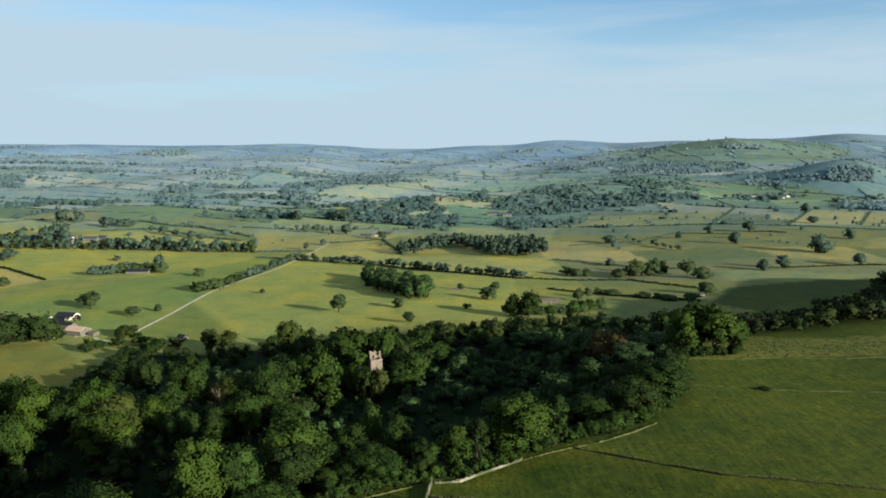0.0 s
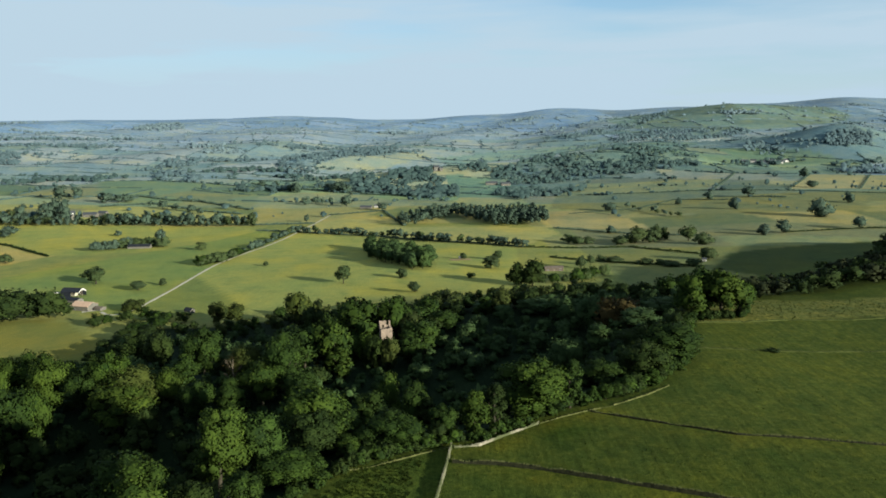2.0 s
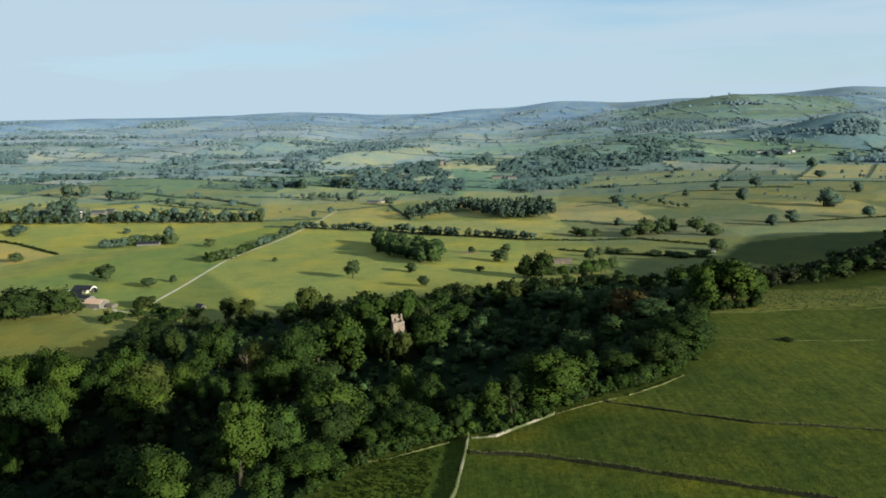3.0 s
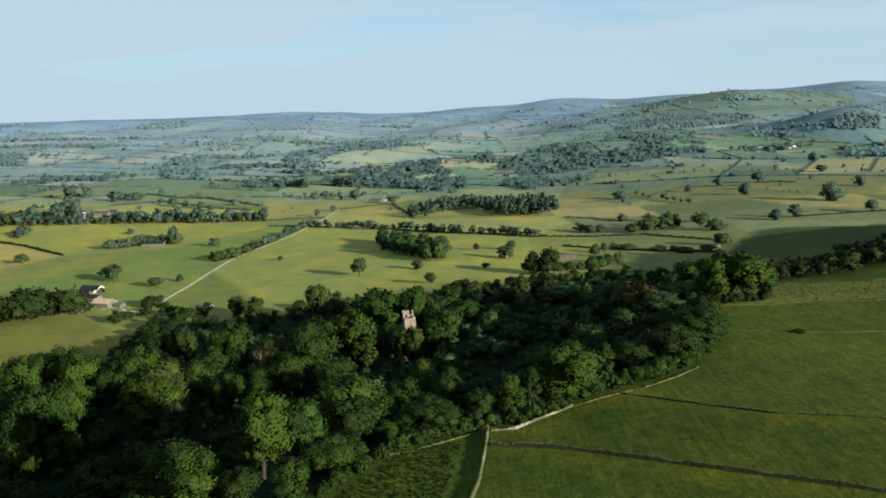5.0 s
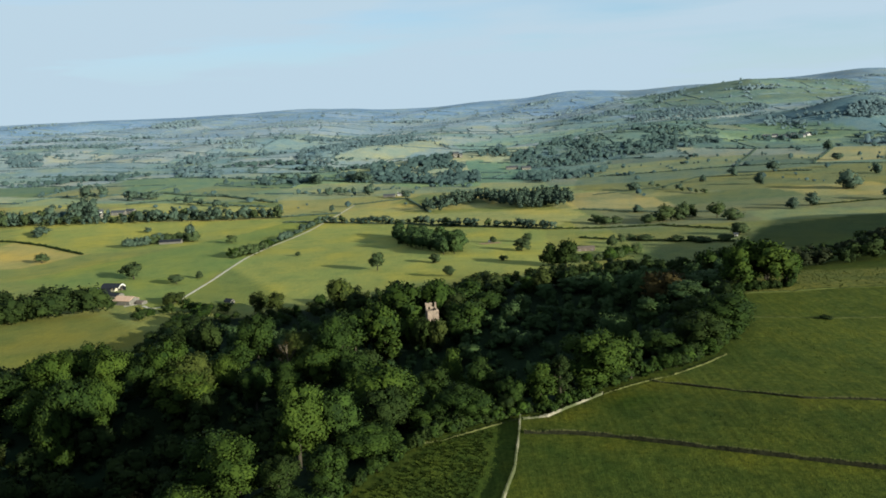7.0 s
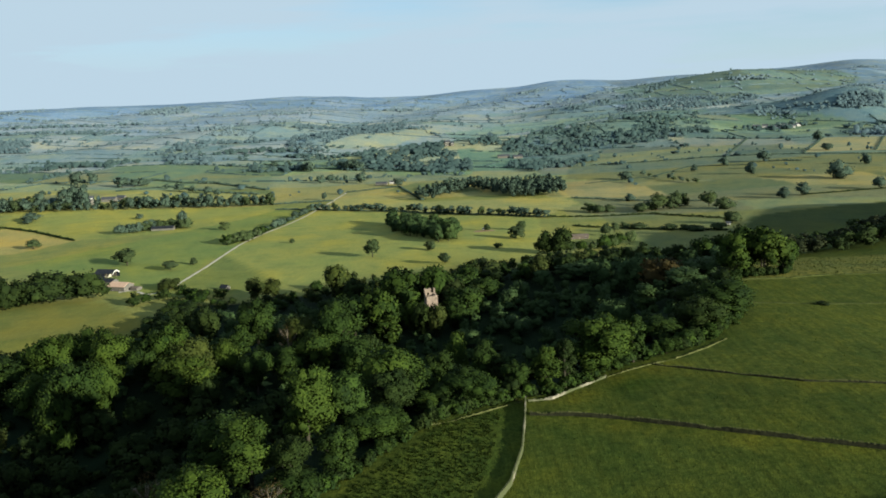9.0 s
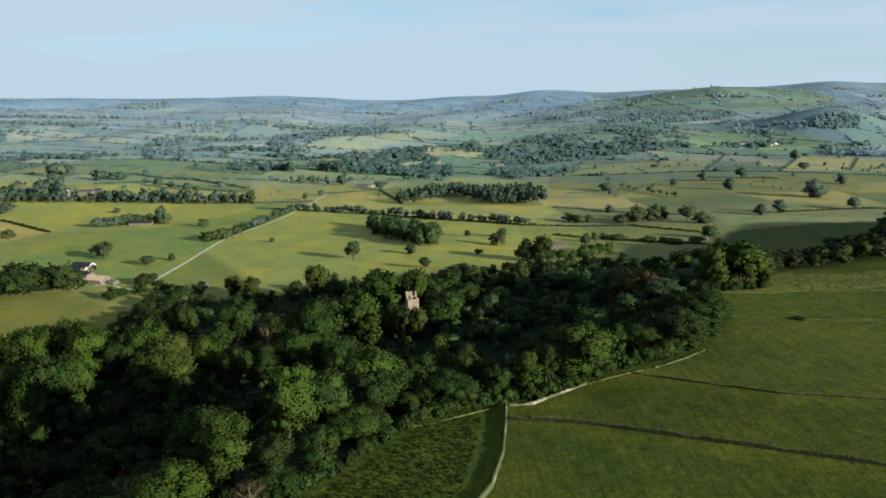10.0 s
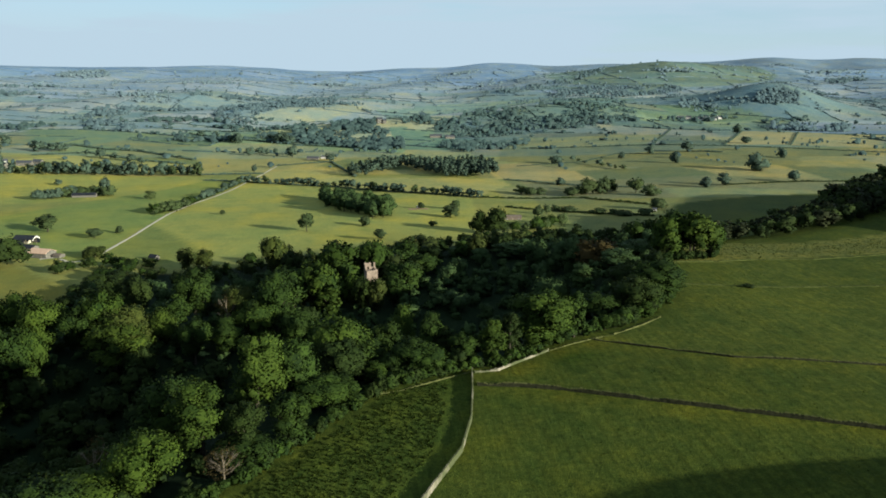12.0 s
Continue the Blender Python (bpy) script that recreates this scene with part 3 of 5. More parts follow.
hazed_fields = np.array([(0.155, 0.2, 0.138), (0.175, 0.215, 0.15), (0.21, 0.235, 0.165), (0.145, 0.19, 0.145), (0.23, 0.245, 0.175), (0.165, 0.205, 0.155)])     # farther fields, haze mixed into the green
hazed_skyline = np.array([(0.18, 0.22, 0.185), (0.2, 0.235, 0.195), (0.165, 0.205, 0.18), (0.222, 0.25, 0.205)])     # fields towards the skyline, paler and bluer for haze
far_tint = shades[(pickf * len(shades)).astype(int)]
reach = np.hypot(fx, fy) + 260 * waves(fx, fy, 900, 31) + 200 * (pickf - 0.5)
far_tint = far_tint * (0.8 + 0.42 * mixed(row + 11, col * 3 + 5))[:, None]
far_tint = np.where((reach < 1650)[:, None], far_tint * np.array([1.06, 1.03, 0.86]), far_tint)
far_tint = np.where((reach > 2050)[:, None], hazed_fields[(pickf * len(hazed_fields)).astype(int)], far_tint)
far_tint = np.where((reach > 3100)[:, None], hazed_skyline[(pickf * len(hazed_skyline)).astype(int)], far_tint)
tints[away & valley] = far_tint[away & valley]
tints[inside(WOOD, fx, fy) & (beyond_brow(fx, fy) > 5)] = SHADED_FLOOR
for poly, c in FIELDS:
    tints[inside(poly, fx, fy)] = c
# the farthest ground is tinted bluer still, as haze
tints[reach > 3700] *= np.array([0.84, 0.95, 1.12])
tints *= 0.78
tints[~valley] *= np.array([1.05, 1.0, 1.0])
for line in VERGES:     # ungrazed yellow grass along the walls
    for (ax, ay), (bx, by) in zip(line[:-1], line[1:]):
        u = np.clip(((fx - ax) * (bx - ax) + (fy - ay) * (by - ay)) / ((bx - ax) ** 2 + (by - ay) ** 2), 0, 1)
        strip = np.exp(-((fx - ax - u * (bx - ax)) ** 2 + (fy - ay - u * (by - ay)) ** 2) / 20)
        tints *= 1 + strip[:, None] * np.array([0.32, 0.16, 0.0])
tints *= 1 - bump(fx, fy, 32, 220, 7, 3.5, 20)[:, None] * np.array([0.4, 0.22, 0.3])     # rank nettles
# past 1350 m a blue haze tint goes into the ground colour
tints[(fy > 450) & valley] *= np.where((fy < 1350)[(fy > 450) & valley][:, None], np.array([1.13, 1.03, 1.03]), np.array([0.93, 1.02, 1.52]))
hill = (bump(fx, fy, 1220, 3380, 420, 420) > 0.3) | (bump(fx, fy, 1000, 2300, 520, 260) > 0.35)
tints[hill] *= np.array([0.66, 0.71, 0.72])
summit = bump(fx, fy, 1220, 3380, 300, 260) > 0.25
tints[summit] = np.array([0.075, 0.108, 0.096]) * (0.8 + 0.45 * pickf[summit])[:, None]
# right-hand valley loses red and green, a bluish haze tint
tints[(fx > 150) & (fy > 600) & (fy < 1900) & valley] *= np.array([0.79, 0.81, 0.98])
# back ridge painted haze-blue so it parts from the nearer hill
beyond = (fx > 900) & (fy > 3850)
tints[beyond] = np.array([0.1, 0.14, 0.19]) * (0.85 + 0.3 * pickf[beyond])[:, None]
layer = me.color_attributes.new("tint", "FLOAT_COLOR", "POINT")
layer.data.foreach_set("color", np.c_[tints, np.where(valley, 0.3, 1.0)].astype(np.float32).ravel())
tagged(new("ground", me), label="rolling green pasture valley floor and hillside", category="ground", kind="structure")


def ribbon(name, points, wide, material, lift, label, category):
    """A worn strip that lies on the ground."""
    pts = along(points, 6)
    verts, faces = [], []
    for i, (x, y) in enumerate(pts):
        ax, ay = pts[max(0, i - 1)]
        bx, by = pts[min(len(pts) - 1, i + 1)]
        d = math.hypot(bx - ax, by - ay) or 1
        nx_, ny_ = -(by - ay) / d, (bx - ax) / d
        w = wide / 2 * (1 + 0.15 * math.sin(i * 1.7) + 0.1 * math.sin(i * 0.6))
        for s in (-1, -0.33, 0.33, 1):
            px, py = x + nx_ * w * s, y + ny_ * w * s
            verts.append((px, py, float(height(px, py)) + lift - (0.2 if abs(s) == 1 else 0)))
    for i in range(len(pts) - 1):
        for j in range(3):
            a = i * 4 + j
            faces.append((a, a + 4, a + 5, a + 1))
    return tagged(new(name, mesh_from(name, verts, faces, [material], flat=False)), label=label, category=category, kind="structure")


ribbon("track", [(-262, 571), (-256, 564), (-249, 561), (-243, 565), (-239, 583), (-235, 654), (-233, 766), (-225, 854), (-203, 1038), (-190, 1134), (-181, 1231)], 2.6, TRACK, 0.25, "pale limestone farm track between fields", "track")

ribbon("farmyard", [(-322, 618), (-306, 615), (-292, 604), (-272, 572)], 8, TRACK, 0.22, "pale trampled stone yard between barns", "yard")

# ---- the near wood ----
def spread(poly, gap, seed, tries=6000):
    """Uneven planting: points in a polygon, none nearer than gap to another."""
    rng = np.random.RandomState(seed)
    p = np.array(poly)
    lo, hi = p.min(0), p.max(0)
    xy = rng.uniform(lo, hi, (tries, 2))
    out = np.zeros((0, 2))
    for q in xy[inside(poly, xy[:, 0], xy[:, 1])]:
        if not len(out) or ((out - q) ** 2).sum(1).min() > gap * gap:
            out = np.vstack([out, q])
    return [(float(x), float(y)) for x, y in out]


# trees that stand out, stretch by stretch: x, y, height, width, form, leaves
WEST_TREES = [
    (-214, 330, 22, 20, "oak", LEAF_LIGHT), (-200, 326, 27, 21, "oak", LEAF_LIME), (-190, 330, 27, 20, "elm", LEAF_LIGHT), (-172, 316, 28, 17, "elm", LEAF_LIME),
    (-177, 290, 30, 20, "elm", LEAF), (-197, 294, 21, 19, "oak", LEAF_LIGHT), (-178, 276, 27, 15, "round", LEAF), (-170, 296, 22, 15, "round", LEAF_LIGHT),
    (-227, 318, 22, 26, "oak", LEAF), (-230, 300, 24, 28, "oak", LEAF_LIGHT), (-157, 314, 24, 14, "elm", LEAF), (-148, 318, 28, 16, "elm", LEAF_LIGHT),
    (-139, 314, 23, 19, "oak", LEAF_OLIVE), (-139, 304, 22, 23, "oak", LEAF_LIGHT), (-129, 302, 14, 13, "round", LEAF_DARK), (-124, 322, 15, 13, "round", LEAF_LIGHT),
    (-108, 308, 20, 13, "elm", LEAF), (-95, 314, 15, 15, "oak", LEAF),
]
MID_TREES = [
    (-84, 322, 20, 19, "oak", LEAF_LIGHT), (-76, 332, 26, 20, "oak", LEAF), (-114, 340, 27, 16, "elm", LEAF), (-93, 336, 20, 13, "elm", LEAF_OLIVE),
    (-121, 334, 19, 13, "slim", LEAF), (-71, 356, 25, 17, "elm", LEAF), (-59, 358, 29, 18, "elm", LEAF_LIGHT), (-53, 352, 19, 16, "slim", LEAF_LIGHT),
    (-50, 408, 28, 25, "oak", LEAF), (-33, 412, 26, 20, "oak", LEAF), (-67, 318, 19, 15, "oak", LEAF), (-160, 524, 17, 14, "elm", LEAF_OLIVE), (-148, 527, 15, 13, "oak", LEAF_OLIVE),
    (-95, 468, 30, 18, "elm", LEAF_OLIVE), (-78, 430, 23, 16, "elm", LEAF_DARK), (-61, 400, 20, 12, "elm", LEAF),
]
FRONT_TREES = [
    (-65, 192, 26, 14, "elm", LEAF_LIME), (-56, 197, 21, 12, "elm", LEAF), (-44, 220, 22, 19, "oak", LEAF_LIGHT), (-44, 207, 15, 14, "oak", LEAF_DARK),
    (-35, 216, 12, 10, "oak", LEAF), (-32, 207, 7, 8, "slim", LEAF_LIGHT), (-74, 166, 20, 13, "elm", LEAF_LIGHT), (-87, 178, 21, 15, "elm", LEAF),
    (-63, 163, 14, 9, "elm", LEAF_DARK), (-54, 171, 12, 9, "oak", LEAF), (-48, 190, 9, 14, "oak", LEAF), (-83, 149, 14, 14, "oak", LEAF_LIME),
    (-96, 148, 8, 18, "oak", LEAF_LIGHT), (-64, 158, 7, 12, "oak", LEAF), (-101, 138, 10, 15, "oak", LEAF), (-41, 193, 7, 9, "round", LEAF),
]
EDGE_TREES = [
    (-29, 233, 17, 11, "elm", LEAF), (-23, 240, 22, 9, "elm", LEAF_LIGHT), (-21, 213, 11, 12, "oak", LEAF), (-14, 230, 15, 10, "elm", LEAF),
    (-9, 226, 12, 7, "slim", LEAF_DARK), (-5, 218, 11, 8, "elm", LEAF), (-16, 211, 9, 11, "oak", LEAF), (4, 218, 17, 9, "slim", LEAF_LIGHT),
    (10, 220, 16, 8, "pine", LEAF_DARK), (21, 231, 20, 19, "oak", LEAF_LIGHT), (36, 240, 17, 8, "slim", LEAF), (52, 264, 9, 12, "oak", LEAF),
    (62, 272, 8, 12, "oak", LEAF_DARK), (67, 268, 14, 16, "oak", LEAF_DARK), (82, 288, 15, 19, "oak", LEAF), (74, 300, 12, 14, "oak", LEAF_DARK),
    (-26, 211, 7, 9, "round", LEAF),
]
BACK_TREES = [
    (66, 336, 15, 14, "pine", LEAF_SHADE), (81, 366, 18, 22, "oak", LEAF_COPPER), (75, 396, 22, 18, "oak", LEAF_SHADE), (87, 350, 9, 17, "oak", LEAF_SHADE),
    (105, 372, 8, 18, "oak", LEAF_SHADE), (8, 470, 11, 15, "oak", LEAF), (-12, 432, 19, 14, "oak", LEAF), (-17, 386, 18, 19, "oak", LEAF),
    (-26, 415, 23, 14, "elm", LEAF), (-4, 420, 13, 16, "oak", LEAF), (36, 470, 9, 21, "oak", LEAF_SHADE), (49, 440, 9, 20, "oak", LEAF_SHADE),
    (62, 420, 16, 19, "oak", LEAF_SHADE), (23, 455, 7, 17, "oak", LEAF_SHADE), (51, 340, 19, 16, "oak", LEAF_SHADE),
]
# the pair of great trees at the corner of the hill pasture
CORNER_TREES = [(126, 353, 23, 18, "oak", LEAF_LIGHT), (111, 351, 21, 14, "oak", LEAF_LIGHT), (118, 359, 23, 15, "oak", LEAF), (136, 356, 17, 12, "oak", LEAF), (134, 376, 19, 15, "oak", LEAF_DARK)]
# the copse edge over the valley meadow, and scrub that hides the foot of the tower
VALLEY_TREES = [(-190, 420, 8.2, 12.8, "oak", LEAF_OLIVE), (-205, 430, 8.6, 12.8, "oak", LEAF_DARK), (-175, 414, 18, 14, "oak", LEAF_DARK), (-160, 406, 20, 15, "oak", LEAF_DARK), (-167, 430, 19, 14, "oak", LEAF_DARK), (-198, 446, 9.1, 11.2, "oak", LEAF_DARK), (-200, 450, 7.2, 11.2, "oak", LEAF_DARK), (-202, 466, 10, 14, "oak", LEAF_DARK), (-210, 500, 9, 13, "oak", LEAF), (-208, 482, 9, 14, "oak", LEAF_DARK), (-210, 456, 9.1, 10.5, "oak", LEAF_DARK), (-206, 434, 8.6, 10.5, "oak", LEAF_DARK), (-216, 418, 7.2, 10.5, "oak", LEAF_DARK), (-205, 500, 9, 13, "oak", LEAF), (-198, 514, 10, 12, "oak", LEAF), (-196, 490, 10, 13, "oak", LEAF_DARK)]
TOWER_SCRUB = [(-38, 367, 17.5, 10, "oak", LEAF_DARK), (-31, 364, 17.5, 9, "oak", LEAF_OLIVE), (-44, 373, 17, 11, "oak", LEAF_LIGHT), (-21, 372, 15, 12, "oak", LEAF)]
KNOWN = WEST_TREES + MID_TREES + FRONT_TREES + EDGE_TREES + BACK_TREES + CORNER_TREES + VALLEY_TREES + TOWER_SCRUB
taken = [(t[0], t[1], t[3]) for t in KNOWN]
for x, y, tall, wide, kind, leaves in KNOWN:
    shade = "lime-green" if leaves == LEAF_LIME else "olive-green" if leaves == LEAF_OLIVE else "copper-tinged" if leaves == LEAF_COPPER else "dark green" if leaves in (LEAF_DARK, LEAF_SHADE) else "fresh green"
    tree(x, y, tall, wide * 0.98, kind, 3 if y < 345 else 2, leaves, f"{'tall' if tall > 12 else 'low'} {shade} {'conifer' if kind == 'pine' else 'broadleaf tree'} of the hillside wood", "trees of the wood")
WOOD_RNG = random.Random(4)
inner, lower = [], []
for x, y in spread(WOOD, 11.2, 9, 14000):
    if min(math.hypot(x - a, y - b) - 0.33 * w for a, b, w in taken) < 3.5 or float(beyond_brow(x, y)) < 3 or (abs(x + 33) < 9 and 352 < y < 388) or x < -0.66 * y - 75 or y < 70 or (y < 270 and float(beyond_brow(x, y)) < 55):
        continue
    gully = float(np.maximum(bump(x, y, -138, 242, 56, 42, 45), bump(x, y, -122, 186, 34, 30))) > 0.4
    tall = WOOD_RNG.uniform(6, 11) if y < 350 else WOOD_RNG.uniform(10, 18)
    tall *= 1 - (0.35 + 0.2 * (x < -120)) * float(smooth(430, 505, y)) 
    tall = WOOD_RNG.uniform(9, 14) if gully else tall
    hollow = -235 < x < -85 and 322 < y < 480 or float(bump(x, y, 18, 340, 100, 46, 50)) > 0.35
    tall *= 0.6 if hollow else 1.0
    kind = WOOD_RNG.choice(["oak", "oak", "round", "slim"])
    # leaf tone in gully and hollow carries the shade there
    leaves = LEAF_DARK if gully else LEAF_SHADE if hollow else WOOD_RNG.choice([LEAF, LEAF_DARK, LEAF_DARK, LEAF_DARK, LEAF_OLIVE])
    wide = tall * WOOD_RNG.uniform(0.85, 1.15) * (0.7 if kind == "slim" else 1)
    (lower if y < 260 and x < 140 else inner).append((x, y, tall, wide, kind, leaves))
under = []
for x, y in spread(WOOD, 9.0, 19, 9000):
    if float(beyond_brow(x, y)) > 4 and x > -0.66 * y - 75 and 70 < y < 420 and not (abs(x + 33) < 7 and 368 < y < 388):
        t = WOOD_RNG.uniform(3.0, 6.0)
        # undergrowth tone picked by place, shade painted into the leaves
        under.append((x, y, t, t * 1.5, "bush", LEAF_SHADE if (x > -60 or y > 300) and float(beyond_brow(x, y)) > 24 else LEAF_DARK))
grove("undergrowth", under, "low undergrowth of the wood in shade-toned leaves", "undergrowth", 0, 4)
grove("woodland_trees", lower, "smaller trees grown up between the taller ones", "woodland", 2, 7)
grove("woodland_trees", inner, "dense broadleaf wood down to the valley", "woodland", 1, 3)

# edge trees that lean over the wall
for x, y in along([(-30, 201), (-6, 213.5), (4, 215), (18, 227), (30, 236), (54, 248.5), (73, 264), (84, 292)], 6.0):
    t = WOOD_RNG.uniform(4, 7)
    if min(math.hypot(x - a, y - b) - 0.3 * w for a, b, w in taken) > 2:
        tree(x - WOOD_RNG.uniform(0, 1.5), y + WOOD_RNG.uniform(0.5, 2), t, t * WOOD_RNG.uniform(0.65, 0.9), WOOD_RNG.choice(["slim", "oak"]), 3, WOOD_RNG.choice([LEAF, LEAF, LEAF_DARK]), "small broadleaf tree leaning over the wall", "trees of the wood")

# low growth along the brow
for i, (x, y) in enumerate(along([(-120, 90), (-94, 116), (-68, 143), (-42, 181), (-31, 199), (-5, 213), (6, 215), (22, 229), (36, 241), (54, 250), (70, 262), (88, 285), (104, 335), (112, 347), (122, 348), (134, 350), (142, 362)], 3.0)):
    t = WOOD_RNG.uniform(2.2, 5.0)
    tree(x - WOOD_RNG.uniform(-0.4, 1.4), y + WOOD_RNG.uniform(-0.6, 1.2), t, t * WOOD_RNG.uniform(1.1, 1.6), "bush", 2, WOOD_RNG.choice([LEAF, LEAF_DARK, LEAF]), "thorn bush behind the drystone wall", "bushes along the wall", "bush")

# bare and dying trees
def bare_tree(x, y, tall, wide, seed, label):
    ob = thing("bare_tree", x, y, float(height(x, y)) - 0.1, 40 * seed, label=label, category="tree", group="bare trees")
    part("trunk", trunk_mesh("trunk", seed, tall, wide, 14, 6, DEAD_WOOD, 16), ob)
    part("crown", crown_mesh("crown", seed, tall, wide, 24, 700, 0.35, LEAF_COPPER, 0.25, 0.0, 0), ob)
    return ob


# ---- trees of the valley ----
def row_of(points, gap, low, high, seed, kind="oak", leaves=None, label="hedgerow trees between two fields", skip=0.15):
    rng = random.Random(seed)
    rows = []
    for x, y in along(points, gap):
        if rng.random() > skip:
            t = rng.uniform(low, high)
            rows.append((x + rng.uniform(-gap, gap) * 0.3, y + rng.uniform(-gap, gap) * 0.3, t, t * rng.uniform(0.8, 1.25) * (0.6 if kind == "pine" else 1), kind, leaves or rng.choice([LEAF_FIELD, LEAF_MID, LEAF_MID] if y > 850 else [LEAF_FIELD, LEAF, LEAF_FIELD] if y > 600 else [LEAF, LEAF_DARK, LEAF])))
    grove("hedgerow", rows, label, "hedgerow", 1 if points[0][1] < 900 else 0, seed)


row_of([(-248, 762), (-240, 785), (-229, 818), (-220, 970), (-208, 1044)], 8, 5, 10, 1)
row_of([(-250, 770), (-232, 786)], 6, 9, 12, 21, skip=0)
row_of([(-204, 1053), (-145, 1030), (-82, 1006)], 8, 7, 12, 2)
row_of([(-70, 1003), (-23, 954), (25, 921), (91, 877)], 8, 8, 13, 3, skip=0.2)
row_of([(300, 1270), (330, 1180), (345, 1140)], 16, 6, 11, 34, skip=0.3)
row_of([(150, 690), (120, 655), (92, 646)], 8, 6, 13, 31)
row_of([(-365, 545), (-345, 547), (-319, 550), (-290, 553)], 7, 16, 22, 8, leaves=LEAF_DARK, skip=0, label="trees beside the farmyard")
row_of([(-365, 526), (-345, 530), (-318, 536)], 7, 14, 20, 9, leaves=LEAF_DARK, skip=0, label="trees beside the farmyard")
row_of([(-247, 528), (-236, 540), (-222, 545), (-208, 540), (-190, 535)], 8, 7, 11, 10, skip=0, label="trees where the track meets the wood")
row_of([(-412, 898), (-400, 904), (-392, 915), (-384, 930), (-370, 933), (-355, 935), (-343, 930)], 5, 8, 13, 11, skip=0, label="trees round the long barn")
for x, y in spread([(-93, 854), (-68, 775), (-32, 712), (-8, 728), (-20, 790), (-60, 870), (-85, 900)], 11, 3):
    tree(x, y, TREE_RNG.uniform(13, 18), None, "oak", 2, LEAF_SHADE, "dense dark tree in a field copse", "trees of the copse")
rng = random.Random(8)
grove("tree_belt", [(x, y, t, t * 0.8, "oak", rng.choice([LEAF_MID, LEAF_MID, LEAF_FIELD])) for x, y in spread([(-760, 1118), (-585, 1118), (-512, 1120), (-399, 1130), (-282, 1130), (-282, 1146), (-512, 1145), (-620, 1160), (-760, 1150)], 9, 5) for t in [rng.uniform(12, 22) * (0.62 if -635 < x < -500 else 1)]], "belt of dark trees behind the meadow", "woodland", 0, 5)
grove("plantation", [(x, y, t, t * 0.62, "pine", LEAF_MID) for x, y in spread([(13, 1243), (60, 1100), (72, 1085), (143, 1075), (157, 1197)], 9.5, 6) + spread([(-73, 1108), (-39, 1100), (15, 1215), (10, 1243), (-19, 1215)], 10, 7) for t in [rng.uniform(15, 22)]], "dark pine plantation between meadows", "woodland", 0, 6)
for x, y, tall, wide in ((-600, 1172, 27, 24), (-588, 1180, 32, 24), (-573, 1168, 24, 20), (-640, 1175, 22, 18)):
    tree(x, y, tall, wide, "oak", 1, LEAF_MID, "tall dark tree beside the farmstead", "farmstead trees")
LONE = [(-89, 652, 16, 12), (-39, 671, 9, 10), (-26, 602, 9, 9), (42, 723, 12, 15), (53, 781, 10, 9), (-313, 679, 15, 19), (-264, 650, 9, 13), (-250, 669, 6, 6),
        (-465, 808, 11, 14), (-362, 979, 18, 12), (-439, 1037, 9, 9), (-284, 892, 9, 12), (-179, 759, 5, 5), (18, 786, 7, 6), (21, 671, 5, 7)]
FARM_TREES = [(-251, 1407, 15, 15), (-233, 1420, 14, 17), (-220, 1425, 11, 7), (-206, 1431, 12, 8), (-170, 1370, 19, 18), (-101, 1285, 16, 17), (-205, 1155, 13, 8), (-407, 1759, 14, 16), (-372, 1747, 15, 16), (-323, 1661, 18, 27), (-305, 1644, 21, 17), (-220, 1639, 23, 31), (-198, 1632, 18, 24), (-244, 1661, 15, 17)]
WEST_ROW = [(-603, 1388, 19, 22), (-587, 1406, 16, 16), (-578, 1415, 15, 18), (-568, 1415, 14, 13), (-480, 1326, 15, 16), (-451, 1308, 14, 16), (-422, 1290, 12, 14), (-398, 1267, 11, 11), (-516, 1370, 9, 7), (-460, 1198, 15, 13), (-589, 1044, 13, 23), (-583, 1021, 9, 12), (-697, 1479, 20, 19), (-707, 1441, 25, 23)]
EAST_ROW = [(147, 908, 12, 17), (155, 895, 11, 13), (167, 901, 8, 14), (216, 1000, 10, 14), (225, 901, 17, 28), (242, 904, 14, 17), (256, 923, 16, 19), (267, 930, 14, 13), (288, 905, 18, 19), (294, 875, 12, 22), (261, 758, 13, 16), (205, 887, 11, 19)]
LOW_ROW = [(128, 725, 13, 11), (141, 745, 10, 8), (168, 759, 6, 17), (194, 743, 5, 17), (206, 733, 6, 8), (213, 722, 6, 17), (234, 720, 7, 15), (157, 773, 5, 12)]
LONE_RIGHT = [(527, 1080, 23, 31), (426, 963, 16, 17), (395, 947, 13, 17), (448, 1186, 17, 16), (526, 1330, 18, 20), (457, 1323, 13, 16), (527, 975, 16, 16), (637, 1211, 15, 17),
              (780, 1668, 18, 19), (682, 1433, 14, 22), (265, 1229, 15, 19), (391, 1280, 10, 12)]
for x, y, tall, wide in ((70, 627, 20, 20), (59, 631, 17, 17)):
    tree(x, y, tall, wide, "round", 2, LEAF_DARK, "dark round tree at the field edge", "lone field trees")
for x, y, tall, wide in FARM_TREES + WEST_ROW + EAST_ROW + LOW_ROW:
    tree(x, y, tall, wide, "oak" if tall > 8 and x < 150 else "round", 1, LEAF_FIELD if y < 1000 else LEAF_MID, "hedgerow tree between two meadows" if tall > 8 else "low thorn tree in a field hedge", "hedgerow trees")
for x, y, tall, wide in LONE + LONE_RIGHT:
    tree(x, y, tall, wide, "oak" if tall > 8 and x < 200 else "round", 2 if y < 800 else 1, LEAF_FIELD if y < 900 else LEAF_MID, "lone field tree casting a long shadow", "lone field trees")

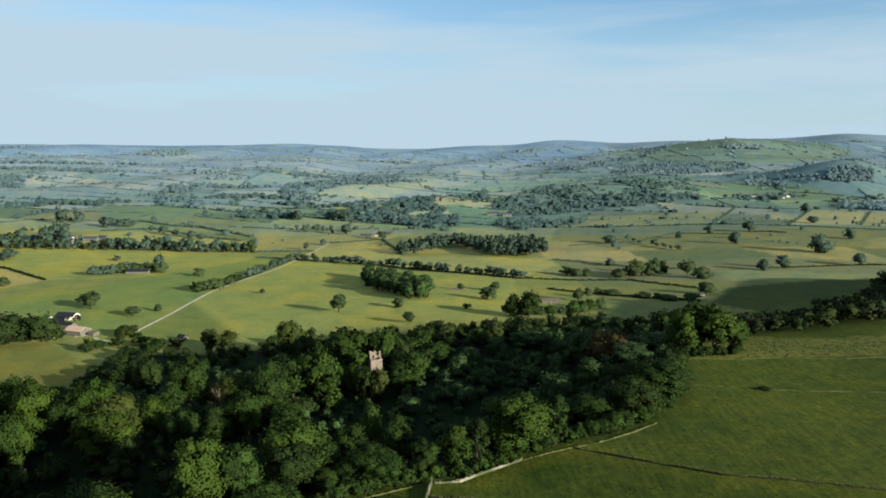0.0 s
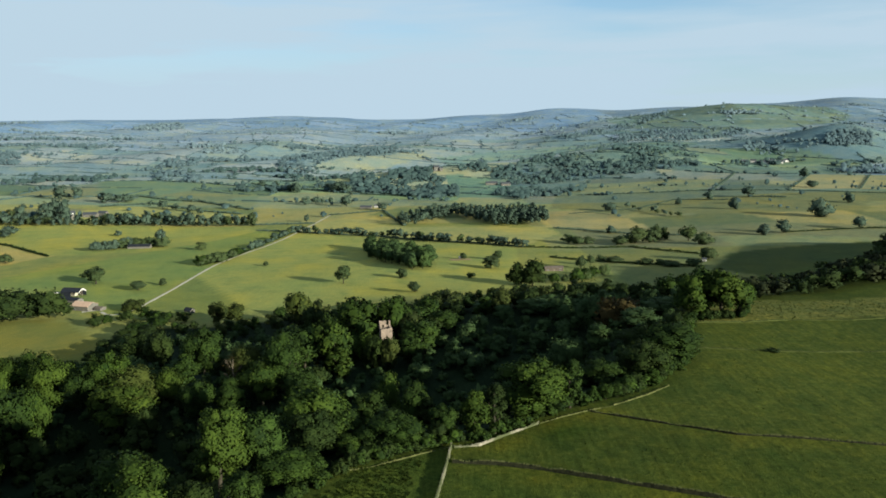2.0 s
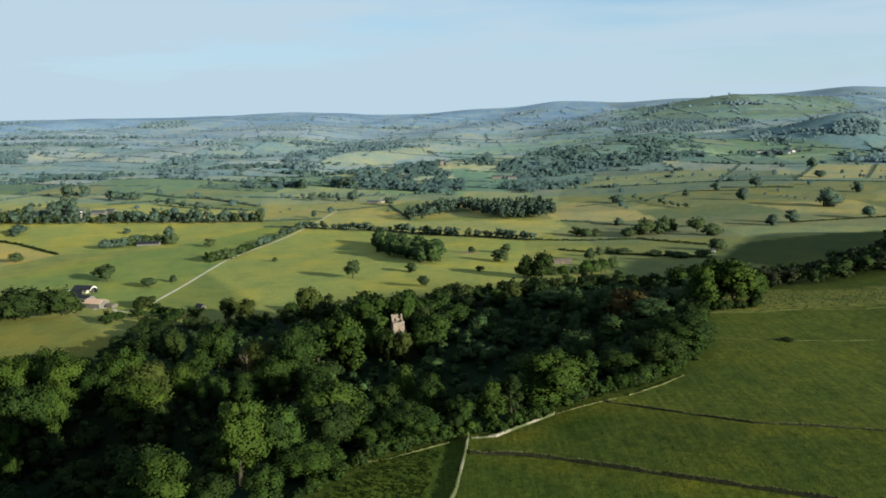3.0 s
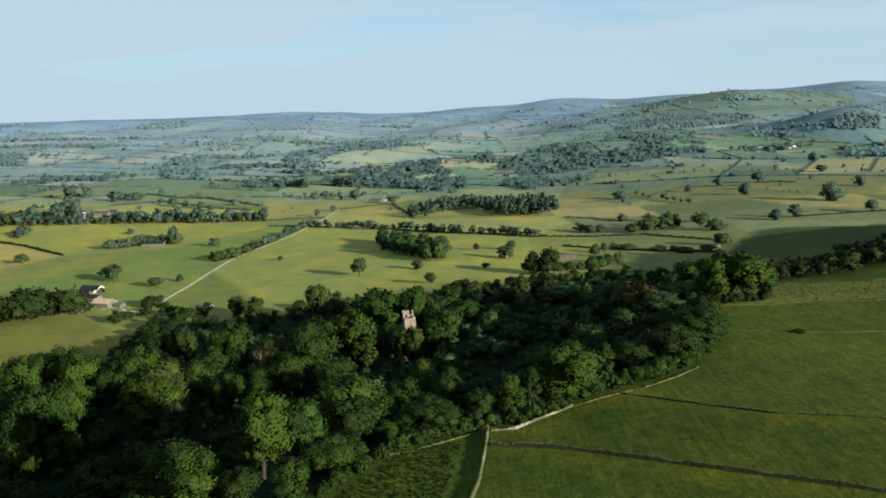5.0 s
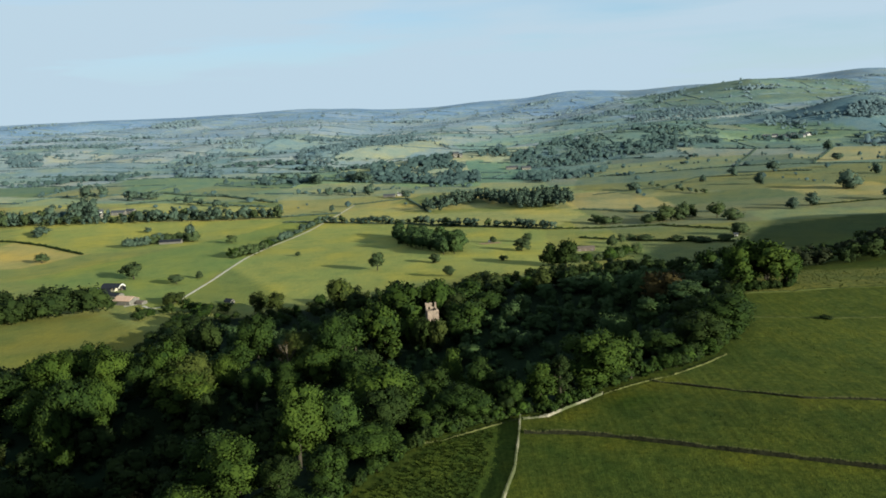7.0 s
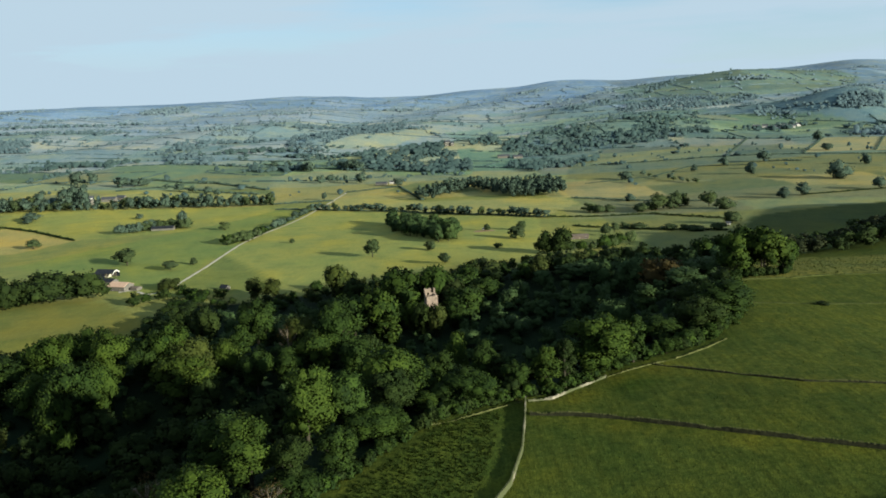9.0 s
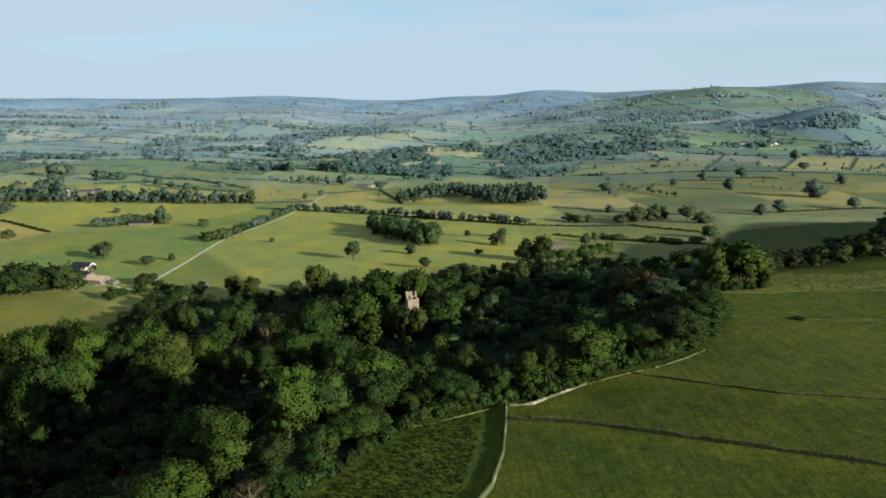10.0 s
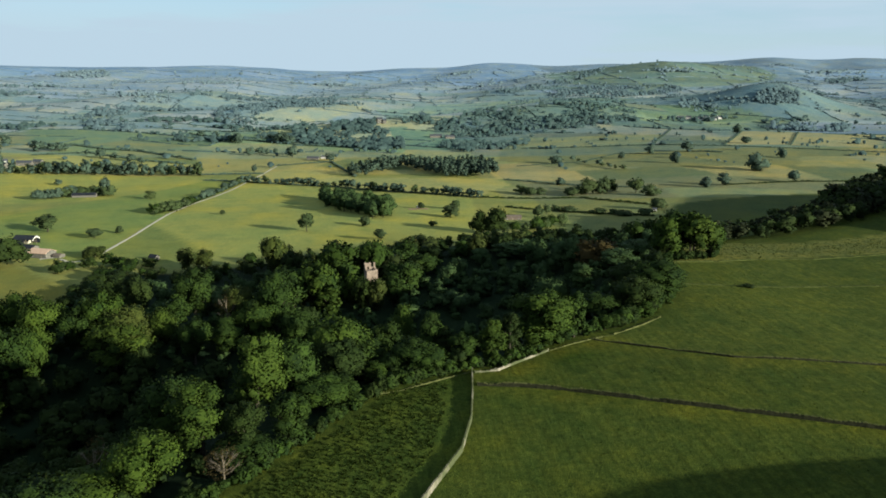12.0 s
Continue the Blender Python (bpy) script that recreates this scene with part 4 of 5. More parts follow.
tree(-240, 575, 9, 16, "round", 2, LEAF_OLIVE, "pale olive round tree beside the farm track", "lone field trees")

# hill above the plateau
rows = []
for x, y in spread([(140, 408), (195, 424), (235, 437), (262, 452), (296, 474), (336, 508), (372, 530), (430, 566), (410, 600), (345, 566), (296, 530), (215, 480), (150, 446)], 9.0, 12):
    t = TREE_RNG.uniform(9, 14) + (2 if x > 245 else 0) + (6 if x > 300 else 0)
    # shade-dark leaves along the whole strip
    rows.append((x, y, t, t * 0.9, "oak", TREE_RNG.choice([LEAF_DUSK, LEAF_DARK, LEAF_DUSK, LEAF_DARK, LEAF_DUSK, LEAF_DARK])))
grove("hill_wood", rows, "strip of dark wood along the hill", "woodland", 0, 9)


def hedge(points, tall, wide, seed):
    """A cut hedge of thorn, grown together."""
    rng = random.Random(seed)
    rows = [(x + rng.uniform(-0.4, 0.4), y + rng.uniform(-0.4, 0.4), tall * rng.uniform(0.7, 1.3), wide * rng.uniform(1.1, 1.6)) for x, y in along(points, wide * 0.75)]
    ob = far_trees("hedge", rows, "dark thorn hedge between fields", "hedge", seed, LEAF_DARK if points[0][1] < 1020 else LEAF_MID, 2)
    ob["kind"] = "stuff"
    return ob


for n, (points, tall, wide) in enumerate((
        ([(-640, 1005), (-593, 987), (-534, 945), (-444, 857)], 2.6, 3.0),
        ([(-616, 1446), (-590, 1511), (-507, 1456), (-451, 1443), (-331, 1329)], 4, 6),
        ([(-587, 1326), (-527, 1402), (-410, 1305), (-332, 1272)], 3, 5),
        ([(-261, 1076), (-230, 1065), (-204, 1053), (-145, 1030), (-82, 1006), (-23, 954), (25, 921), (91, 877)], 2.2, 3),
        ([(91, 877), (145, 864), (209, 864), (266, 792)], 2.2, 3), ([(110, 800), (135, 777), (192, 736), (238, 710)], 2.2, 3),
        ([(-245, 765), (-229, 818), (-220, 970), (-208, 1044)], 2, 3), ([(150, 1050), (185, 1033), (242, 991), (329, 949)], 2.2, 3), ([(-439, 1800), (-330, 1705), (-222, 1631), (-60, 1540)], 3, 4),
        ([(260, 1497), (506, 1447), (547, 1421), (736, 1321), (900, 1250)], 2.2, 3), ([(197, 1203), (315, 1247), (404, 1350), (499, 1298)], 1.8, 2.6),
        ([(499, 1432), (676, 1791)], 2.2, 2.8), ([(625, 1397), (825, 1736)], 2.2, 2.8), ([(753, 1393), (923, 1671)], 2.2, 2.8),
        ([(-181, 1231), (-98, 1279), (-56, 1104)], 2.5, 3.5), ([(-190, 1134), (-282, 1135)], 2.5, 3.5),
        ([(526, 1330), (575, 1300)], 3, 4), ([(426, 963), (527, 975), (640, 960)], 2, 3))):
    hedge(points, tall, wide, 40 + n)

# ---- far country ----
frng = np.random.RandomState(77)
xs, ys = frng.uniform(-3200, 3200, 200000), frng.uniform(1150, 4600, 200000)
ok = (np.abs(xs) < 0.64 * ys + 120) & (np.hypot(xs, ys) < 4650)
xs, ys = xs[ok], ys[ok]
r0, c0 = far_field(xs, ys)
r1, c1 = far_field(xs + 9, ys)
r2, c2 = far_field(xs, ys + 9)
edge = ((r0 != r1) | (c0 != c1) | (r0 != r2) | (c0 != c2)) & (mixed(r0 * 3 + 1, c0 + 7) > 0.3)
# leaves by distance, each band more haze-coloured than the last
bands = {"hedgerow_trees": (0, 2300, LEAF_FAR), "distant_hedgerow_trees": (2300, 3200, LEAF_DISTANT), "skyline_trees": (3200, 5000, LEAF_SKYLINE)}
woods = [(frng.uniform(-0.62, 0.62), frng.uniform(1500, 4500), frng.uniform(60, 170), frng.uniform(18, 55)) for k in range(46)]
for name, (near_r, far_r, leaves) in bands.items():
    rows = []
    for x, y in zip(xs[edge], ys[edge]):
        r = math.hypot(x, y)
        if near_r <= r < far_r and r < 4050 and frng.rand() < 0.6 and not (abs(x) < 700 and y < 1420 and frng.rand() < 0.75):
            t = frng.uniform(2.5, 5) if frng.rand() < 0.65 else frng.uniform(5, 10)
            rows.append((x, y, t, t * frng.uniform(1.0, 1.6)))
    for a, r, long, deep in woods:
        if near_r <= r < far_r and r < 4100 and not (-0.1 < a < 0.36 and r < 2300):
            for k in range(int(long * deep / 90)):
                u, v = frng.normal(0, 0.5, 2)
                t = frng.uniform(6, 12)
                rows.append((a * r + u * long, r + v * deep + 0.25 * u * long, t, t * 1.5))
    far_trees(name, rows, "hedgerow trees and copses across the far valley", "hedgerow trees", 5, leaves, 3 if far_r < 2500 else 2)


def far_hedges():
    """The hedge lines round the walled fields of the far country, low ridges of thorn, by how far off they stand."""
    rng = random.Random(15)
    lines = []

    def settle(x, target):
        y = np.array(target - 0.18 * x)
        for k in range(6):
            y = target - 0.18 * x - 60 * waves(x, y, 800, 22)
        return y

    for row in range(9, 40):
        x = np.arange(-2900, 2900, 14.0)
        lines.append(list(zip(x, settle(x, row * 120.0))))
        cut = 185 + 60 * math.sin(row * 2.7)
        for col in range(-18, 19):
            y = np.linspace(row * 120.0 - 600, row * 120.0 + 600, 120)
            px = np.full_like(y, col * cut - 97 * math.sin(row * 12.9))
            for k in range(6):
                px = col * cut - 97 * math.sin(row * 12.9) - 40 * waves(px, y, 700, 21)
            inrow = np.floor((y + 60 * waves(px, y, 800, 22) + 0.18 * px) / 120) == row
            lines.append(list(zip(px[inrow], y[inrow])))
    # hedges take the same haze-tinted leaves, band by band
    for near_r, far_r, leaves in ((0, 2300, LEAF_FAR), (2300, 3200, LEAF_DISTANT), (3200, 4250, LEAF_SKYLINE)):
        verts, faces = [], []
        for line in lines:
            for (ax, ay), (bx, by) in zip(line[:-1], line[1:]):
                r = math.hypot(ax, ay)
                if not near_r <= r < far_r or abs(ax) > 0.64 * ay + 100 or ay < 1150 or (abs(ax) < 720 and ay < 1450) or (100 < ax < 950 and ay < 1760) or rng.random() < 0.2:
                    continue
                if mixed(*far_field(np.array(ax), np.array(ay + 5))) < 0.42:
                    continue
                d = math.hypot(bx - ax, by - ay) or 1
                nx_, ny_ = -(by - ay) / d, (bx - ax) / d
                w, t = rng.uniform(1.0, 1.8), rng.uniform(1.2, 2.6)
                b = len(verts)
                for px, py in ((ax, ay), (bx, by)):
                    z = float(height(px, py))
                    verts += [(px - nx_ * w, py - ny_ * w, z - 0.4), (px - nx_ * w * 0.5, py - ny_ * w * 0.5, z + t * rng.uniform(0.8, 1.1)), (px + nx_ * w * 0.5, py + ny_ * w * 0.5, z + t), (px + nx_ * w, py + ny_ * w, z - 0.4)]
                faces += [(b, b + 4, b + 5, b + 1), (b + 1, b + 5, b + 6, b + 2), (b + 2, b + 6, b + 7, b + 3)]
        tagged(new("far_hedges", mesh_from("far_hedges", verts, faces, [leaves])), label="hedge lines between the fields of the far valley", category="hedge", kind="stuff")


far_hedges()


def far_wood(polys, leaves, label, seed):
    rows = []
    for poly, gap in polys:
        rows += [(x, y, t, t * 1.35) for x, y in spread(poly, gap * 0.46, seed, 14000) if float(waves(x, y, 170, seed) + 0.6 * waves(x, y, 60, seed + 3)) > -0.3 or frng.rand() < 0.12 for t in [frng.choice([frng.uniform(4, 8), frng.uniform(7, 13)])]]
    far_trees("far_wood", rows, label, "woodland", seed, leaves, 2)


# far woods wear the haze-tinted leaves too
far_wood([([(-246, 1629), (-257, 1736), (-206, 1706), (-209, 1805), (-109, 1781), (-84, 1810), (-5, 1791), (36, 1672), (28, 1501), (-20, 1467), (-125, 1598)], 16), ([(-128, 1773), (-112, 1865), (-60, 1880), (-28, 1885), (-20, 1840), (-38, 1781)], 12), ([(24, 1819), (34, 1887), (107, 1901), (112, 1824), (74, 1810)], 20)], LEAF_FAR, "haze-tinted blue-green woodland round the hilltop house", 1)
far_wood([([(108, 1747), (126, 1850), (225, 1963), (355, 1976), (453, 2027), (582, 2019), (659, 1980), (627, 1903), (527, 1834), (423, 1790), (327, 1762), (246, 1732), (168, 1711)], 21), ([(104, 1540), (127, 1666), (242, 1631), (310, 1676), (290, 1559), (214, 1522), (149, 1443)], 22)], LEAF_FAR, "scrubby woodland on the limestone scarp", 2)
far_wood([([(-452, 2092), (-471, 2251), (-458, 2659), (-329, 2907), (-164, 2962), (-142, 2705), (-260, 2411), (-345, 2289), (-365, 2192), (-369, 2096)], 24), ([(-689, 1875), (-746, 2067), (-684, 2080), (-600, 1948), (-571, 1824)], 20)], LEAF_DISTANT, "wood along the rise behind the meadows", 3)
far_wood([([(-1347, 2315), (-1466, 2531), (-1416, 2574), (-1315, 2466), (-1269, 2342)], 18), ([(-836, 2143), (-802, 2204), (-794, 2383), (-737, 2424), (-711, 2169)], 26)], LEAF_DISTANT, "haze-tinted blue-green woods of the western valley side", 5)
far_wood([([(-840, 2591), (-962, 3053), (-687, 2655), (-659, 2577), (-751, 2538)], 30), ([(-1345, 3462), (-1489, 3896), (-1346, 4046), (-1171, 3625), (-1227, 3446)], 30)], LEAF_SKYLINE, "haze-tinted faint blue woods towards the skyline", 7)
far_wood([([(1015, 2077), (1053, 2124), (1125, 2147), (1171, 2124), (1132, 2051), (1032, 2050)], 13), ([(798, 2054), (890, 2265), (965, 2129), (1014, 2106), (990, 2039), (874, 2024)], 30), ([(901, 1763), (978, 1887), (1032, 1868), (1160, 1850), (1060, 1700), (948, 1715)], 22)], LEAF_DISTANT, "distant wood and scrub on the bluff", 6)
far_wood([([(621, 2754), (700, 3043), (838, 3036), (975, 2992), (1161, 2975), (1131, 2872), (914, 2745), (740, 2600)], 25), ([(449, 3057), (599, 3148), (761, 3260), (891, 3397), (1001, 3441), (946, 3320), (818, 3212), (670, 3061), (475, 2949)], 24), ([(1157, 3275), (1206, 3333), (1242, 3243), (1286, 3169), (1158, 3203)], 22)], LEAF_DISTANT, "haze-tinted blue-green woods on the long hill", 4)

# ---- drystone walls ----
def drystone(points, tall, thick, material, seed, label, ruin=0.0, capped=None):
    rng = random.Random(seed)
    pts = along(points, 0.9)
    verts, faces = [], []
    ring = ((-0.5, 0.0), (-0.46, 0.45), (-0.34, 0.9), (0.34, 0.9), (0.46, 0.45), (0.5, 0.0))
    for i, (x, y) in enumerate(pts):
        ax, ay = pts[max(0, i - 2)]
        bx, by = pts[min(len(pts) - 1, i + 2)]
        d = math.hypot(bx - ax, by - ay) or 1
        px, py = -(by - ay) / d, (bx - ax) / d
        z = float(height(x, y)) - 0.25
        h = tall * (1 - ruin * max(0, math.sin(i * 0.37) * math.sin(i * 0.13 + 1))) * rng.uniform(0.94, 1.06) + 0.25
        for s, v in ring:
            o = s * thick + rng.uniform(-0.06, 0.06)
            verts.append((x + px * o, y + py * o, z + v * h + rng.uniform(-0.04, 0.04)))
    m = len(ring)
    for i in range(len(pts) - 1):
        for j in range(m - 1):
            a = i * m + j
            faces.append((a, a + 1, a + m + 1, a + m))
    faces += [tuple(range(m - 1, -1, -1)), tuple(range((len(pts) - 1) * m, len(pts) * m))]
    ob = thing("drystone_wall", *points[0], float(height(*points[0])), label=label, category="wall", group="drystone walls")
    root = Vector(ob.location)
    part("wall_body", mesh_from("wall_body", [Vector(v) - root for v in verts], faces, [material]), ob)
    # coping: slabs set on edge
    cv, cf = [], []
    for i, (x, y) in enumerate(along(points, 0.42)):
        if rng.random() < 0.12 + ruin * 0.5:
            continue
        j = min(len(pts) - 2, int(i * 0.42 / 0.9))
        (ax, ay), (bx, by) = pts[max(0, j - 1)], pts[min(len(pts) - 1, j + 1)]
        d = math.hypot(bx - ax, by - ay) or 1
        tx, ty = (bx - ax) / d, (by - ay) / d
        z = max(verts[min(j, len(pts) - 1) * m + 2][2], verts[min(j + 1, len(pts) - 1) * m + 2][2]) - 0.05
        hl, hw, hh = rng.uniform(0.1, 0.19), thick * rng.uniform(0.36, 0.5), rng.uniform(0.16, 0.32)
        b = len(cv)
        for sl in (-1, 1):
            for sw in (-1, 1):
                for k in (0, 1):
                    g = hw * sw * (0.85 if k else 1)
                    cv.append(Vector((x + tx * hl * sl - ty * g, y + ty * hl * sl + tx * g, z + k * hh)) - root)
        cf += [(b + p, b + q, b + r, b + s) for p, q, r, s in ((0, 1, 3, 2), (4, 6, 7, 5), (0, 4, 5, 1), (2, 3, 7, 6), (1, 5, 7, 3))]
    part("coping", mesh_from("coping", cv, cf, [capped or material]), ob)
    return ob


drystone([(-45, 95), (-32, 120), (-22, 141), (-15, 155), (-12, 161), (-7.5, 178), (-5, 195), (-3.2, 210)], 1.6, 0.45, WALL_STONE, 1, "pale drystone field wall curving down the pasture")
# wall along the wood: lit and dim stretches put into the stone colour
drystone([(-31, 196.5), (-24, 199), (-13, 205.5), (-4, 210.5)], 0.35, 0.4, TONED_STONE, 2, "low drystone wall along the wood", 1.0)
drystone([(-2.4, 210), (5, 211), (12, 217), (24, 226.6)], 0.8, 0.38, WALL_STONE, 3, "sunlit pale drystone wall along the wood", 0.45)
drystone([(24.4, 226.9), (31, 231), (40, 236), (50, 240.6)], 0.3, 0.4, TONED_STONE, 8, "dim-toned tumbled wall under the edge of the wood", 0.95)
drystone([(50.4, 240.8), (64, 250), (74, 259)], 0.45, 0.32, TONED_STONE, 9, "low dim-toned drystone wall under the trees", 0.6)
drystone([(-3, 200), (9, 198), (21, 194), (49, 180), (94, 159), (150, 132)], 1.25, 0.7, MOSSY_STONE, 4, "mossy tumbled drystone wall across the pasture", 0.45, TONED_STONE)
drystone([(42, 236), (50, 231), (80, 212), (125, 203), (210, 186)], 0.6, 0.8, MOSSY_STONE, 5, "low grass-grown remains of a drystone wall", 0.7, TONED_STONE)
drystone([(93, 304), (104, 302), (126, 298), (158, 298), (215, 292), (270, 288)], 0.4, 0.9, TURF_BANK, 6, "low grass-grown remains of a drystone wall", 0.8)
drystone([(106, 343), (128, 342), (156, 346), (183, 343), (222, 345), (290, 345)], 0.5, 1.1, TURF_BANK, 7, "low grass-grown remains of a drystone wall", 0.8)


# ---- the ruined tower ----
def tower(x, y, turn, wide, tall):
    base = float(height(x, y)) - 0.5
    ob = thing("ruined_tower", x, y, base, turn, label="roofless square tower of pinkish weathered stone", category="tower")
    h, t, rng = wide / 2, 0.9, random.Random(3)

    def face(name, x0, x1, y0, y1, top, holes=()):
        bm = bmesh.new()
        along_x = x1 - x0 > y1 - y0
        lo, hi = (x0, x1) if along_x else (y0, y1)
        cuts = sorted({lo, hi, *[v for hole in holes for v in hole[:2]], *[lo + (hi - lo) * k / 8 for k in range(9)]})
        for a, b in zip(cuts[:-1], cuts[1:]):
            m = (a + b) / 2
            z = top((m - lo) / (hi - lo)) + rng.uniform(-0.25, 0.25)
            spans, z0 = [], 0.0
            for ha, hb, hz0, hz1 in sorted(holes, key=lambda g: g[2]):
                if ha - 1e-6 <= m <= hb + 1e-6:
                    spans.append((z0, hz0))
                    z0 = hz1
            spans.append((z0, z))
            for p, q in spans:
                if q > p:
                    box(bm, *((a, b, y0, y1) if along_x else (x0, x1, a, b)), p, q)
        bmesh.ops.remove_doubles(bm, verts=bm.verts, dist=0.001)
        part(name, bm, ob, "", TOWER_STONE)

    face("front_wall", -h, h, -h, -h + t, lambda u: tall - 2.8 + 0.4 * u, [(-0.3, 0.4, tall - 7.0, tall - 5.8), (0.9, 1.6, tall - 9.8, tall - 8.4)])
    face("back_wall", -h, h, h - t, h, lambda u: tall + (0.2 if u < 0.64 else -2.2), [(-1.4, -0.5, tall - 3.4, tall - 1.8)])
    face("left_wall", -h, -h + t, -h + t, h - t, lambda u: tall - 3.4 + 3.2 * u * u, [(-0.5, 0.5, tall - 5, tall - 3.4)])
    face("right_wall", h - t, h, -h + t, h - t, lambda u: tall - 2.9 + 0.5 * u, [(-0.6, 0.6, tall - 5.4, tall - 3.6)])
    bm = bmesh.new()
    box(bm, h - 0.95, h - 0.03, h - 0.95, h - 0.03, tall - 3.0, tall + 0.2)
    part("turret_stub", bm, ob, "", TOWER_STONE)
    bm = bmesh.new()
    box(bm, -h - 0.12, h + 0.12, -h - 0.12, -h, tall - 6.3, tall - 6.0)
    part("string_course", bm, ob, "", TOWER_STONE)
    bm = bmesh.new()
    box(bm, -h + t, h - t, -h + t, h - t, 0.4, tall * 0.45)
    part("rubble_fill", bm, ob, "", MOSSY_STONE)


tower(-33.8, 380.5, 14, 5.7, 19.9)


# ---- farms and houses ----
def gable(bm, x0, x1, y0, y1, z0, z1):
    """A block with a ridge along x: eaves at z0's top line."""
    ym = (y0 + y1) / 2
    v = [bm.verts.new(p) for p in ((x0, y0, z0), (x0, y1, z0), (x0, ym, z1), (x1, y0, z0), (x1, y1, z0), (x1, ym, z1))]
    for f in ((0, 2, 1), (3, 4, 5), (0, 3, 5, 2), (1, 2, 5, 4), (0, 1, 4, 3)):
        bm.faces.new([v[i] for i in f])


def house(name, x, y, turn, long, wide, eaves, ridge, walls, roofing, label, category="house", windows=2, chimneys=1, storeys=2, group=""):
    ob = thing(name, x, y, float(height(x, y)) - 0.3, turn, label=label, category=category, group=group)
    a, b = long / 2, wide / 2
    bm = bmesh.new()
    box(bm, -a, a, -b, b, 0, eaves)
    gable(bm, -a, a, -b, b, eaves - 0.001, ridge - 0.15)
    part("wall", bm, ob, "", walls)
    bm = bmesh.new()
    over, th = 0.35, 0.22
    slope = (ridge - eaves) / b
    for s in (-1, 1):
        p = [(-a - over, s * (b + over), eaves - over * slope), (a + over, s * (b + over), eaves - over * slope), (a + over, 0, ridge), (-a - over, 0, ridge)]
        lo = [bm.verts.new(q) for q in p]
        hi = [bm.verts.new((q[0], q[1], q[2] + th)) for q in p]
        for f in ((lo[0], lo[1], lo[2], lo[3]), (hi[3], hi[2], hi[1], hi[0]), (lo[0], hi[0], hi[1], lo[1]), (lo[1], hi[1], hi[2], lo[2]), (lo[3], hi[3], hi[0], lo[0])):
            bm.faces.new(f)
    bmesh.ops.recalc_face_normals(bm, faces=bm.faces)
    roof = part("roof", bm, ob, "", roofing)
    for k in range(chimneys):
        bm = bmesh.new()
        cx = (-a + 0.6) if k == 0 else (a - 0.6)
        box(bm, cx - 0.45, cx + 0.45, -0.4, 0.4, ridge - 0.6, ridge + 1.1)
        box(bm, cx - 0.55, cx + 0.55, -0.5, 0.5, ridge + 1.1, ridge + 1.25)
        part("chimney", bm, roof, "", walls)
    for f in range(storeys if windows else 0):
        for k in range(windows):
            for s in (-1, 1):
                wx, wz = -a + long * (k + 0.5) / windows, 0.9 + f * 2.6
                if f == 0 and k == windows // 2 and s < 0:
                    bm = bmesh.new()
                    box(bm, wx - 0.5, wx + 0.5, s * b - 0.06, s * b + 0.06, 0.2, 2.2)
                    part("door", bm, ob, "", TIMBER)
                    continue
                bm = bmesh.new()
                box(bm, wx - 0.6, wx + 0.6, s * b - 0.05, s * b + 0.05, wz, wz + 1.3)
                win = part("window", bm, ob, "", RENDER_WHITE)
                bm = bmesh.new()
                box(bm, wx - 0.5, wx + 0.5, s * b - 0.07, s * b + 0.07, wz + 0.1, wz + 1.2)
                part("pane", bm, win, "", GLASS_DARK)
    return ob


